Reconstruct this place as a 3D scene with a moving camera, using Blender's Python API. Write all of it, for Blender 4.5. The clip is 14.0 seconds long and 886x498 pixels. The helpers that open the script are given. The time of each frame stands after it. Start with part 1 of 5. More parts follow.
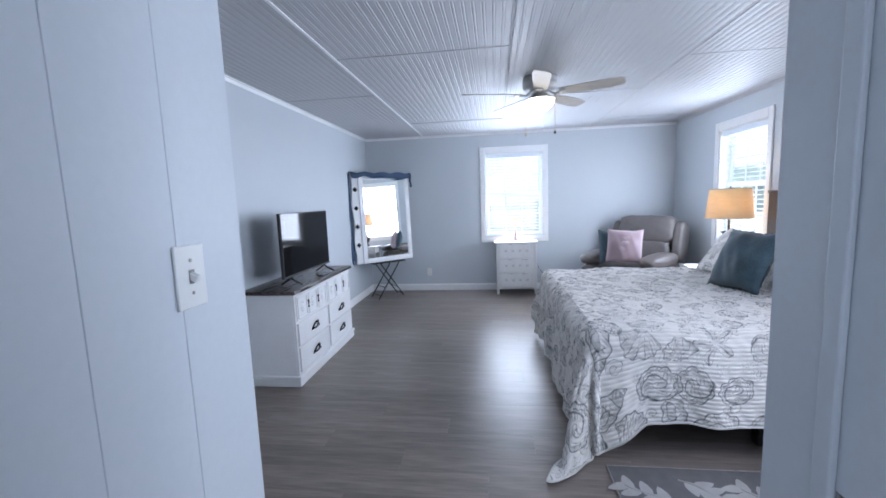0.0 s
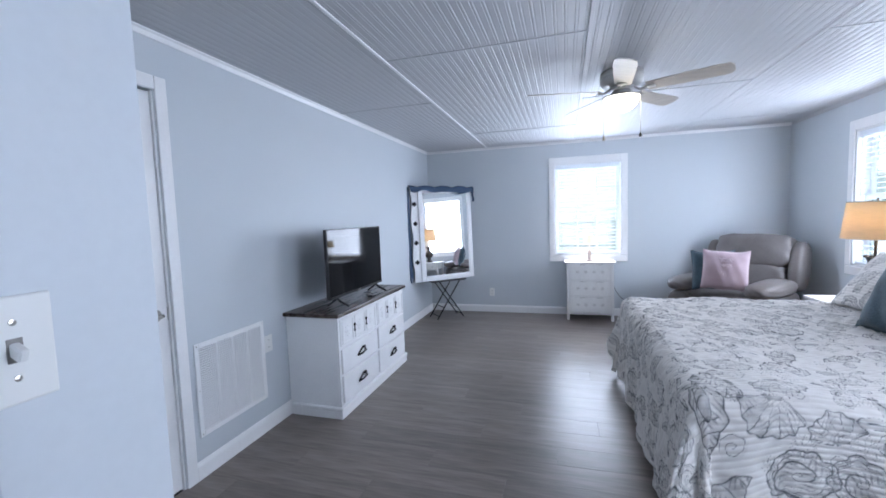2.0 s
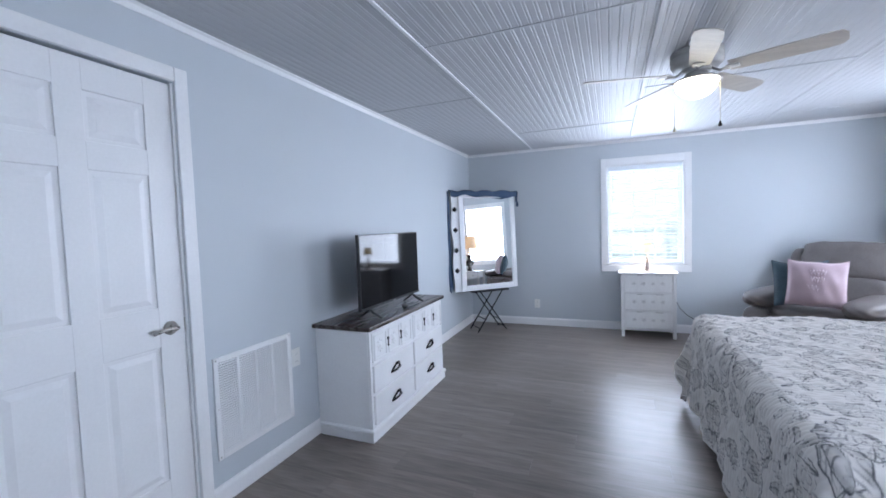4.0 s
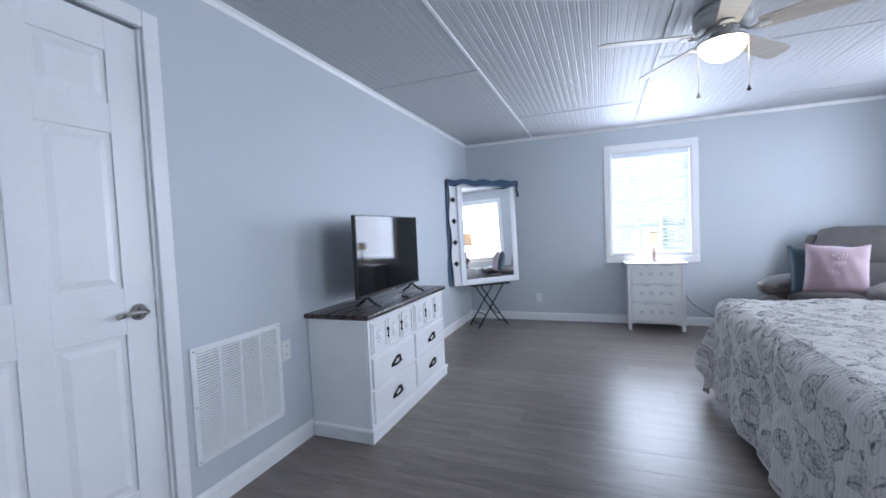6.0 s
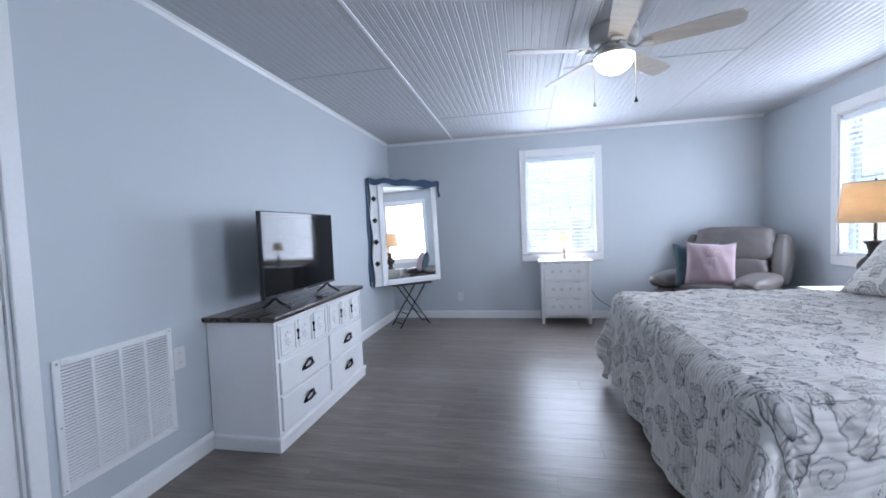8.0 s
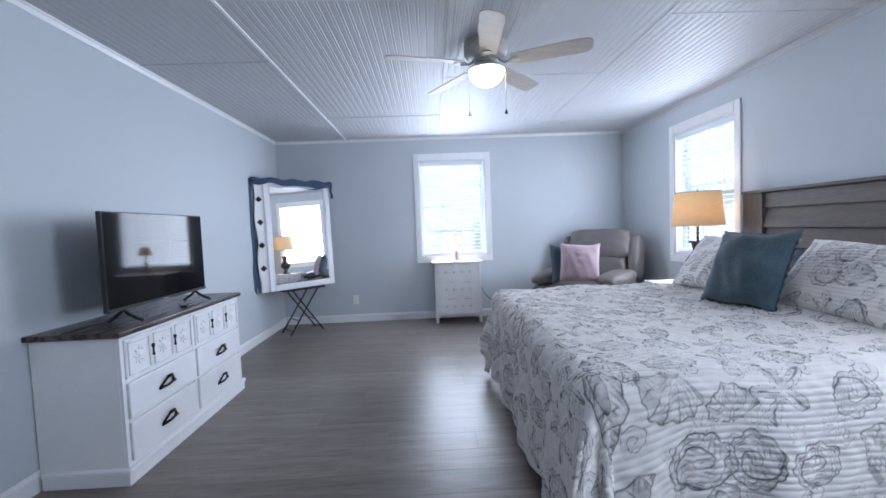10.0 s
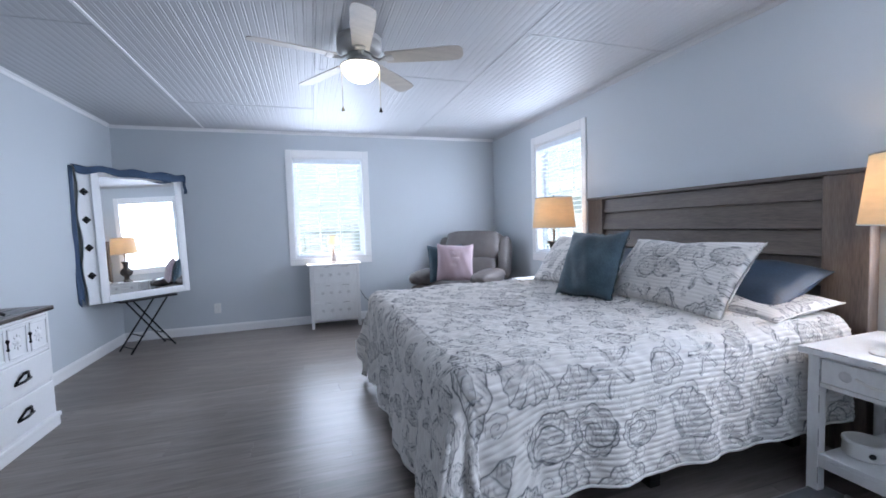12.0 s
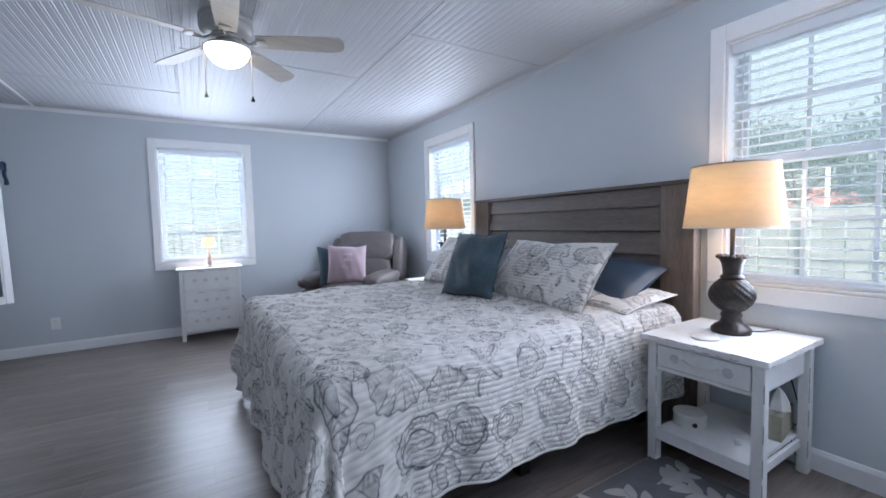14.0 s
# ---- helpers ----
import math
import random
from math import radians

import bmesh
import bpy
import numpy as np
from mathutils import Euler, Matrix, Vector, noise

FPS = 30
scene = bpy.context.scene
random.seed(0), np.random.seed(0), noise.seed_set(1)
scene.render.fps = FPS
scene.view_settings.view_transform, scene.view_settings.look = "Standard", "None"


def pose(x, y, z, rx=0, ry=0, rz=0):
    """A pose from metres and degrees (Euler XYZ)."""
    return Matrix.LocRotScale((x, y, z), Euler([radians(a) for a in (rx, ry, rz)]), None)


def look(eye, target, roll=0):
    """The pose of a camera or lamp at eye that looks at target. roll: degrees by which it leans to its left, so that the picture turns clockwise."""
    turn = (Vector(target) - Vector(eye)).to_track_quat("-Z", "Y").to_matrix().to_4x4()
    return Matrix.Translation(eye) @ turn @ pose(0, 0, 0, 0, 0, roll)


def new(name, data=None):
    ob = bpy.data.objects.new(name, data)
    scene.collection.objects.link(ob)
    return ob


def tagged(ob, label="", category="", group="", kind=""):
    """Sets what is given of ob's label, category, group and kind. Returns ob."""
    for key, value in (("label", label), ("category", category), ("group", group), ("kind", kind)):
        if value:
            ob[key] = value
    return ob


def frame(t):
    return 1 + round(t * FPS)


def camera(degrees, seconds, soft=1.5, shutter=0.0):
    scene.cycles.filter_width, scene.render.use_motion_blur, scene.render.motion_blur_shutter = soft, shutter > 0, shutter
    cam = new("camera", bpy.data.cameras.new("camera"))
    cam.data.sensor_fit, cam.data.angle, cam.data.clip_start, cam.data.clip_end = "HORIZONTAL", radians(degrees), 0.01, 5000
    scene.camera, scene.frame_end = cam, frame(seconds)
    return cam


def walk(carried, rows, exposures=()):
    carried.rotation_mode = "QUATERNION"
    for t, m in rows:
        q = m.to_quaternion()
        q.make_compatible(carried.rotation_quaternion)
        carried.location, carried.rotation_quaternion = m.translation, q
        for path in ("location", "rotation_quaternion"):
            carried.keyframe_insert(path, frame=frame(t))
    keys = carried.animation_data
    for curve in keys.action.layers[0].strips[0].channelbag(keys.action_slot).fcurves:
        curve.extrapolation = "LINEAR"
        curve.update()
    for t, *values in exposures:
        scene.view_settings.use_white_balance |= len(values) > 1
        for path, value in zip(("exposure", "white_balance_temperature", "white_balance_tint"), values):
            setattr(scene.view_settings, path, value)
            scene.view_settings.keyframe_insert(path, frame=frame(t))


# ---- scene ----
cam = camera(94.6, 14.0, soft=1.7)
PATH = [
    (0, (0.011, 0.101, 1.408), (-0.24, 2.071, 1.171), -2.1),
    (0.5, (-0.022, 0.198, 1.41), (-0.332, 2.162, 1.193), -2.0),
    (1, (-0.035, 0.298, 1.409), (-0.418, 2.251, 1.205), -2.0),
    (1.5, (-0.035, 0.408, 1.41), (-0.514, 2.341, 1.228), -1.9),
    (2, (0.015, 0.502, 1.41), (-0.556, 2.412, 1.256), -2.0),
    (2.5, (0.024, 0.59, 1.419), (-0.62, 2.478, 1.277), -1.9),
    (3, (0.0, 0.658, 1.408), (-0.706, 2.525, 1.286), -2.0),
    (3.5, (-0.035, 0.72, 1.404), (-0.792, 2.568, 1.294), -2.0),
    (6, (-0.25, 0.962, 1.234), (-0.968, 2.826, 1.143), -2.5),
    (6.5, (-0.246, 0.974, 1.219), (-0.891, 2.865, 1.127), -2.4),
    (7, (-0.215, 0.984, 1.207), (-0.787, 2.898, 1.115), -2.5),
    (7.5, (-0.187, 0.991, 1.207), (-0.674, 2.929, 1.111), -2.4),
    (8, (-0.166, 0.995, 1.204), (-0.552, 2.955, 1.107), -2.3),
    (10.5, (0.017, 0.994, 1.198), (0.21, 2.982, 1.091), -2.2),
    (11, (0.009, 1.007, 1.17), (0.348, 2.975, 1.07), -2.1),
    (11.5, (0.036, 1.012, 1.176), (0.516, 2.95, 1.07), -2.0),
    (12, (0.053, 1.021, 1.181), (0.671, 2.92, 1.068), -1.8),
    (12.5, (0.068, 1.023, 1.175), (0.815, 2.875, 1.059), -1.7),
    (13, (0.115, 1.025, 1.165), (0.963, 2.833, 1.051), -1.5),
    (13.5, (0.161, 1.018, 1.174), (1.107, 2.776, 1.053), -1.5),
    (14, (0.189, 1.013, 1.179), (1.226, 2.718, 1.056), -1.4),
]
walk(cam, [(t, look(eye, target, roll)) for t, eye, target, roll in PATH], exposures=((0, 2.14), (3.5, 2.14), (7, 2.06), (10.5, 2.0), (12.5, 1.88), (14, 1.70)))

# ---- world and light ----
world = bpy.data.worlds.new("world")
scene.world = world
world.use_nodes = True
wn = world.node_tree
sky = wn.nodes.new("ShaderNodeTexSky")
sky.sky_type, sky.sun_disc = "NISHITA", False
sky.sun_elevation, sky.sun_rotation = radians(50), radians(220)
sky.air_density, sky.dust_density = 1.0, 4.0
wn.links.new(sky.outputs[0], wn.nodes["Background"].inputs[0])
wn.nodes["Background"].inputs[1].default_value = 0.15
sun_data = bpy.data.lights.new("sun", "SUN")
sun_data.energy, sun_data.angle, sun_data.color = 3.6, radians(12), (1.0, 0.96, 0.9)
sun = new("sun", sun_data)
sun.matrix_world = look((-12, -14, 22), (0, 0, 0))
SKY_TINT = (0.715, 0.82, 1.045)


def sky_panel(name, at, target, width, height, watts):
    """A sky-tinted area lamp: daylight in a window opening, or the added fill in the hall."""
    data = bpy.data.lights.new(name, "AREA")
    data.shape, data.size, data.size_y, data.energy, data.color = "RECTANGLE", width, height, watts, SKY_TINT
    ob = new(name, data)
    ob.matrix_world = look(at, target)
    return ob


# one lamp on the room's side of each blind, and a weak one between blind and sash
sky_panel("daylight_north", (0.315, 6.38, 1.452), (0.315, 0, 1.452), 0.84, 1.20, 10)
sky_panel("daylight_east", (2.575, 4.825, 1.452), (-3, 4.825, 1.452), 0.84, 1.20, 10)
sky_panel("daylight_south_east", (2.575, 1.665, 1.452), (-3, 1.665, 1.452), 0.84, 1.20, 13.4)
sky_panel("blind_light_north", (0.315, 6.470, 1.452), (0.315, 0, 1.452), 0.82, 1.22, 3.4)
sky_panel("blind_light_east", (2.665, 4.825, 1.452), (-3, 4.825, 1.452), 0.82, 1.22, 3.0)
sky_panel("blind_light_south_east", (2.665, 1.665, 1.452), (-3, 1.665, 1.452), 0.82, 1.22, 1.0)
# added fill lamp in the closed hall, which has no window of its own
sky_panel("hall_fill", (-0.06, -1.45, 1.45), (-0.06, 3, 1.45), 0.8, 1.5, 2.6)


def bulb(name, at, watts, radius, color=(1.0, 0.72, 0.46)):
    data = bpy.data.lights.new(name, "POINT")
    data.energy, data.shadow_soft_size, data.color = watts, radius, color
    ob = new(name, data)
    ob.location = at
    return ob


bulb("bulb_fan", (0.410, 3.700, 2.15), 0.12, 0.06, (1.0, 0.88, 0.7))
bulb("bulb_bedside_near", (2.375, 1.955, 1.27), 1.2, 0.03)
bulb("bulb_bedside_far", (2.33, 4.49, 1.27), 0.85, 0.03)
bulb("bulb_chest", (0.326, 6.205, 1.05), 0.2, 0.015)


# ---- materials ----
def material(name, color, rough=0.5, metal=0.0, vary=0.06, scale=8.0, fine=90.0, bump=0.05, depth=0.002, stretch=(1, 1, 1),
             piece=0.0, emit=0.0, coat=0.0, sheen=0.0, second=None, through_light=0.0, spec=0.5):
    """A surface with broad and fine variation of colour, and relief. second: the colour that stains and grain lean to."""
    m = bpy.data.materials.new(name)
    m.use_nodes = True
    t, n, l = m.node_tree, m.node_tree.nodes, m.node_tree.links
    b = n["Principled BSDF"]
    at = n.new("ShaderNodeTexCoord")
    place = n.new("ShaderNodeMapping")
    place.inputs["Scale"].default_value = stretch
    l.new(at.outputs["Object"], place.inputs[0])
    broad, grain = n.new("ShaderNodeTexNoise"), n.new("ShaderNodeTexNoise")
    for node, s, d in ((broad, scale, 3), (grain, fine, 4)):
        node.inputs["Scale"].default_value, node.inputs["Detail"].default_value = s, d
        l.new(place.outputs[0], node.inputs["Vector"])
    both = n.new("ShaderNodeMath")
    both.operation = "MULTIPLY_ADD"
    both.inputs[1].default_value = 0.5
    l.new(broad.outputs["Fac"], both.inputs[0])
    half = n.new("ShaderNodeMath")
    half.operation = "MULTIPLY"
    half.inputs[1].default_value = 0.5
    l.new(grain.outputs["Fac"], half.inputs[0])
    l.new(half.outputs[0], both.inputs[2])
    spread = n.new("ShaderNodeMapRange")
    spread.inputs["From Min"].default_value, spread.inputs["From Max"].default_value = 0.32, 0.68
    l.new(both.outputs[0], spread.inputs["Value"])
    mix = n.new("ShaderNodeMix")
    mix.data_type = "RGBA"
    low = second or tuple(max(0.0, c * (1 - 2 * vary)) for c in color)
    mix.inputs[6].default_value, mix.inputs[7].default_value = (*low, 1), (*color, 1)
    l.new(spread.outputs[0], mix.inputs[0])
    out = mix.outputs[2]
    if piece:
        info, shade = n.new("ShaderNodeObjectInfo"), n.new("ShaderNodeHueSaturation")
        rng = n.new("ShaderNodeMapRange")
        rng.inputs["To Min"].default_value, rng.inputs["To Max"].default_value = 1 - piece, 1 + piece
        l.new(info.outputs["Random"], rng.inputs["Value"])
        l.new(rng.outputs[0], shade.inputs["Value"])
        l.new(out, shade.inputs["Color"])
        out = shade.outputs[0]
    l.new(out, b.inputs["Base Color"])
    rr = n.new("ShaderNodeMapRange")
    rr.inputs["To Min"].default_value, rr.inputs["To Max"].default_value = max(0.02, rough - 0.06), min(1, rough + 0.06)
    l.new(broad.outputs["Fac"], rr.inputs["Value"])
    l.new(rr.outputs[0], b.inputs["Roughness"])
    b.inputs["Metallic"].default_value = metal
    b.inputs["Specular IOR Level"].default_value = spec
    b.inputs["Coat Weight"].default_value = coat
    b.inputs["Sheen Weight"].default_value = sheen
    if through_light:
        b.inputs["Transmission Weight"].default_value = through_light
    if emit:
        l.new(out, b.inputs["Emission Color"])
        b.inputs["Emission Strength"].default_value = emit
    if bump:
        bp = n.new("ShaderNodeBump")
        bp.inputs["Strength"].default_value, bp.inputs["Distance"].default_value = bump, depth
        l.new(grain.outputs["Fac"], bp.inputs["Height"])
        l.new(bp.outputs[0], b.inputs["Normal"])
    return m


PAINT = material("wall_paint", (0.565, 0.602, 0.632), 0.55, vary=0.02, scale=1.5, fine=160, bump=0.12, depth=0.001)
PANEL = material("hall_paint", (0.63, 0.665, 0.70), 0.5, vary=0.025, scale=2, fine=60, bump=0.1, depth=0.001)
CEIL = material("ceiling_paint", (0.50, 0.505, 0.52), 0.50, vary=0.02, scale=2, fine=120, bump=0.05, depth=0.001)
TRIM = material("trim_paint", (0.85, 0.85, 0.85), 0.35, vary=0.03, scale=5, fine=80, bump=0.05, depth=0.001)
VINYL = material("window_vinyl", (0.82, 0.83, 0.84), 0.35, vary=0.02)
PLANK = material("vinyl_plank", (0.272, 0.232, 0.208), 0.34, vary=0.2, scale=2.0, fine=9, bump=0.12, depth=0.001, stretch=(0.6, 7, 7), piece=0.12, spec=0.32,
                 second=(0.138, 0.114, 0.101))
UNDERLAY = material("underlay", (0.02, 0.018, 0.017), 0.9)
WHITE = material("painted_white_wood", (0.89, 0.89, 0.89), 0.38, vary=0.03, scale=6, fine=70, bump=0.06, depth=0.001)
WORN = material("distressed_white", (0.74, 0.74, 0.73), 0.5, vary=0.1, scale=9, fine=55, bump=0.2, depth=0.001, stretch=(1, 1, 0.35), second=(0.66, 0.65, 0.64))
SCUFF = material("worn_grey_edge", (0.36, 0.34, 0.32), 0.7, vary=0.2, scale=30)
DARKTOP = material("dark_stained_top", (0.075, 0.05, 0.042), 0.28, vary=0.2, scale=5, fine=60, stretch=(6, 0.6, 6), second=(0.03, 0.02, 0.017), bump=0.1, depth=0.001)
IRON = material("black_iron", (0.015, 0.015, 0.016), 0.42, metal=0.6, vary=0.2, scale=40)
BLACK = material("black_plastic", (0.012, 0.012, 0.013), 0.35, vary=0.1, scale=30)
SCREEN = material("tv_screen", (0.006, 0.006, 0.007), 0.08, vary=0.02, bump=0.0, spec=0.16)
SCREEN.node_tree.nodes["Map Range.001"].inputs["To Min"].default_value = 0.04
SCREEN.node_tree.nodes["Map Range.001"].inputs["To Max"].default_value = 0.07
NICKEL = material("satin_nickel", (0.45, 0.43, 0.40), 0.28, metal=1.0, vary=0.05, scale=40)
HEADWOOD = material("grey_brown_wood", (0.175, 0.137, 0.115), 0.5, vary=0.2, scale=3, fine=34, bump=0.2, depth=0.001, stretch=(6, 0.5, 6), second=(0.07, 0.054, 0.046), piece=0.08)
POSTWOOD = material("grey_brown_post_wood", (0.21, 0.162, 0.135), 0.5, vary=0.2, scale=3, fine=34, bump=0.2, depth=0.001, stretch=(6, 6, 0.5), second=(0.08, 0.06, 0.05), piece=0.05)
LEATHER = material("taupe_leather", (0.160, 0.142, 0.136), 0.48, vary=0.16, scale=7, fine=120, bump=0.3, depth=0.002)
PINK = material("pink_velvet", (0.40, 0.298, 0.325), 0.85, vary=0.06, scale=12, fine=200, bump=0.3, sheen=0.5)
PINKPRINT = material("pale_print", (0.60, 0.49, 0.52), 0.7, vary=0.05)
TEAL = material("teal_velvet", (0.062, 0.110, 0.140), 0.8, second=(0.012, 0.028, 0.042), scale=9, fine=160, bump=0.4, sheen=0.25)
NAVY = material("navy_satin", (0.032, 0.056, 0.095), 0.5, vary=0.2, scale=9, fine=90, bump=0.2)
SCARF = material("blue_scarf", (0.055, 0.095, 0.165), 0.85, vary=0.15, scale=14, fine=200, bump=0.4)
MIRROR = material("mirror_glass", (0.9, 0.92, 0.92), 0.03, metal=1.0, vary=0.0, bump=0.0)
MIRROR.node_tree.nodes["Map Range.001"].inputs["To Min"].default_value = 0.0
MIRROR.node_tree.nodes["Map Range.001"].inputs["To Max"].default_value = 0.015
BRONZE = material("dark_bronze_resin", (0.055, 0.042, 0.035), 0.42, metal=0.2, vary=0.3, scale=25, fine=120, bump=0.2, second=(0.02, 0.016, 0.014))
GLOBE = material("lit_glass_globe", (1.0, 0.93, 0.78), 0.3, vary=0.0, bump=0, emit=2.2)
SHADE = material("lit_linen_shade", (0.80, 0.60, 0.42), 0.9, vary=0.15, scale=14, fine=200, bump=0.5, stretch=(1, 1, 4), emit=0.02)
SHADESMALL = material("lit_small_shade", (0.95, 0.72, 0.38), 0.9, vary=0.05, emit=0.32)
FANBODY = material("fan_pewter", (0.47, 0.455, 0.43), 0.42, metal=0.25, vary=0.05)
BLADE = material("fan_blade_wash", (0.56, 0.51, 0.45), 0.5, vary=0.12, scale=4, fine=40, stretch=(0.6, 6, 6), second=(0.42, 0.385, 0.345))
BRASS = material("chain_brass", (0.55, 0.48, 0.35), 0.35, metal=0.8)
RUG = material("grey_rug", (0.17, 0.165, 0.172), 0.95, vary=0.15, scale=20, fine=300, bump=0.8, depth=0.004)
RUGLIGHT = material("rug_leaf", (0.47, 0.455, 0.445), 0.95, vary=0.1, scale=20, fine=300, bump=0.8, depth=0.004)
MATTRESS = material("mattress_ticking", (0.6, 0.6, 0.6), 0.85)
CLOTHBLACK = material("black_cloth", (0.012, 0.012, 0.013), 0.9)
PLATE = material("ivory_plate", (0.78, 0.78, 0.76), 0.3, vary=0.01)
BEIGE = material("tissue_box_card", (0.42, 0.40, 0.30), 0.7, vary=0.12, scale=18)
CERAMIC = material("cream_ceramic", (0.74, 0.72, 0.68), 0.35, vary=0.03)
BLIND = material("blind_slat", (0.80, 0.83, 0.86), 0.45, vary=0.02)
FENCE = material("weathered_fence", (0.36, 0.35, 0.345), 0.85, vary=0.12, scale=4, fine=40, stretch=(6, 6, 0.6), bump=0.3, piece=0.15)
GRASS = material("lawn", (0.09, 0.13, 0.05), 0.95, vary=0.3, scale=1.2, fine=30, bump=0.8, depth=0.02)
FIGURINE = material("painted_figurine", (0.60, 0.48, 0.42), 0.4, vary=0.15, scale=30)
CARVED = material("carved_grey", (0.58, 0.57, 0.56), 0.7, vary=0.1)
SIDING = material("house_siding", (0.62, 0.63, 0.63), 0.7, vary=0.05)
ROOFING = material("roof_shingle", (0.38, 0.38, 0.39), 0.9, vary=0.2, scale=6, fine=60, bump=0.5)
REDROOF = material("red_roof", (0.42, 0.13, 0.10), 0.8, vary=0.1)
BARK = material("bark", (0.12, 0.09, 0.07), 0.95, vary=0.3, scale=8, bump=0.8, depth=0.02)
LEAF = material("leaf", (0.14, 0.18, 0.16), 0.7, vary=0.35, scale=2)


def let_light_through(m, share, color=(0.85, 0.88, 0.92)):
    """Adds a share of light that comes through thin stuff."""
    n, l = m.node_tree.nodes, m.node_tree.links
    thin, mix = n.new("ShaderNodeBsdfTranslucent"), n.new("ShaderNodeMixShader")
    thin.inputs["Color"].default_value = (*color, 1)
    mix.inputs[0].default_value = share
    l.new(n["Principled BSDF"].outputs[0], mix.inputs[1])
    l.new(thin.outputs[0], mix.inputs[2])
    l.new(mix.outputs[0], n["Material Output"].inputs[0])


let_light_through(BLIND, 0.25)
let_light_through(SHADE, 0.5, (0.70, 0.575, 0.40))
let_light_through(LEAF, 0.4, (0.30, 0.38, 0.36))


def glass_material():
    """A thin clear pane: most light goes straight through, a little is mirrored, and a pale veil imitates glare."""
    m = bpy.data.materials.new("window_glass")
    m.use_nodes = True
    n, l = m.node_tree.nodes, m.node_tree.links
    clear, gloss, mix = n.new("ShaderNodeBsdfTransparent"), n.new("ShaderNodeBsdfGlossy"), n.new("ShaderNodeMixShader")
    clear.inputs["Color"].default_value = (0.93, 0.96, 0.97, 1)
    gloss.inputs["Roughness"].default_value = 0.01
    mix.inputs[0].default_value = 0.05
    l.new(clear.outputs[0], mix.inputs[1])
    l.new(gloss.outputs[0], mix.inputs[2])
    # a pale blue veil in the pane imitates glare and haze over the view
    haze, haze_mix = n.new("ShaderNodeBsdfTranslucent"), n.new("ShaderNodeMixShader")
    haze.inputs["Color"].default_value = (0.78, 0.90, 1.0, 1)
    haze_mix.inputs[0].default_value = 0.24
    l.new(mix.outputs[0], haze_mix.inputs[1])
    l.new(haze.outputs[0], haze_mix.inputs[2])
    l.new(haze_mix.outputs[0], n["Material Output"].inputs[0])
    return m


GLASS = glass_material()


def sky_material():
    """A bright, faintly clouded sky."""
    m = bpy.data.materials.new("overcast_sky")
    m.use_nodes = True
    n, l = m.node_tree.nodes, m.node_tree.links
    glow, noise, ramp, coord = n.new("ShaderNodeEmission"), n.new("ShaderNodeTexNoise"), n.new("ShaderNodeMapRange"), n.new("ShaderNodeTexCoord")
    noise.inputs["Scale"].default_value, noise.inputs["Detail"].default_value = 0.04, 4
    glow.inputs["Color"].default_value = (0.84, 0.95, 1.0, 1)
    ramp.inputs["To Min"].default_value, ramp.inputs["To Max"].default_value = 0.36, 0.44
    l.new(coord.outputs["Object"], noise.inputs["Vector"])
    l.new(noise.outputs["Fac"], ramp.inputs["Value"])
    l.new(ramp.outputs[0], glow.inputs["Strength"])
    l.new(glow.outputs[0], n["Material Output"].inputs[0])
    return m


def printed_cotton():
    """Off-white quilted cotton with a grey drawn print, held in the mesh's point attribute 'print'."""
    m = bpy.data.materials.new("shell_print_cotton")
    m.use_nodes = True
    n, l = m.node_tree.nodes, m.node_tree.links
    b = n["Principled BSDF"]
    ink = n.new("ShaderNodeAttribute")
    ink.attribute_name = "print"
    coord, weave = n.new("ShaderNodeTexCoord"), n.new("ShaderNodeTexNoise")
    weave.inputs["Scale"].default_value, weave.inputs["Detail"].default_value = 60, 5
    l.new(coord.outputs["Object"], weave.inputs["Vector"])
    faded = n.new("ShaderNodeMapRange")
    faded.inputs["From Min"].default_value, faded.inputs["From Max"].default_value = 0.3, 0.7
    faded.inputs["To Min"].default_value, faded.inputs["To Max"].default_value = 0.75, 1.0
    l.new(weave.outputs["Fac"], faded.inputs["Value"])
    amount = n.new("ShaderNodeMath")
    amount.operation = "MULTIPLY"
    deep = n.new("ShaderNodeMath")
    deep.operation = "POWER"
    deep.inputs[1].default_value = 1.0
    l.new(ink.outputs["Fac"], deep.inputs[0])
    l.new(deep.outputs[0], amount.inputs[0])
    l.new(faded.outputs[0], amount.inputs[1])
    mix = n.new("ShaderNodeMix")
    mix.data_type = "RGBA"
    mix.inputs[6].default_value, mix.inputs[7].default_value = (0.685, 0.655, 0.622, 1), (0.024, 0.029, 0.040, 1)
    l.new(amount.outputs[0], mix.inputs[0])
    l.new(mix.outputs[2], b.inputs["Base Color"])
    b.inputs["Roughness"].default_value = 0.8
    b.inputs["Sheen Weight"].default_value = 0.4
    bp = n.new("ShaderNodeBump")
    bp.inputs["Strength"].default_value, bp.inputs["Distance"].default_value = 0.15, 0.002
    l.new(weave.outputs["Fac"], bp.inputs["Height"])
    l.new(bp.outputs[0], b.inputs["Normal"])
    return m


COTTON = printed_cotton()


# ---- building helpers ----
def link_mesh(name, mesh, mat, parent, label="", smooth=False):
    if mat and not mesh.materials:
        mesh.materials.append(mat)
    if smooth:
        mesh.polygons.foreach_set("use_smooth", [True] * len(mesh.polygons))
    ob = new(name, mesh)
    ob.parent = parent
    if label:
        ob["label"] = label
    return ob


def part(name, bm, mat, parent, label="", smooth=False):
    mesh = bpy.data.meshes.new(name)
    bm.to_mesh(mesh)
    bm.free()
    return link_mesh(name, mesh, mat, parent, label, smooth)


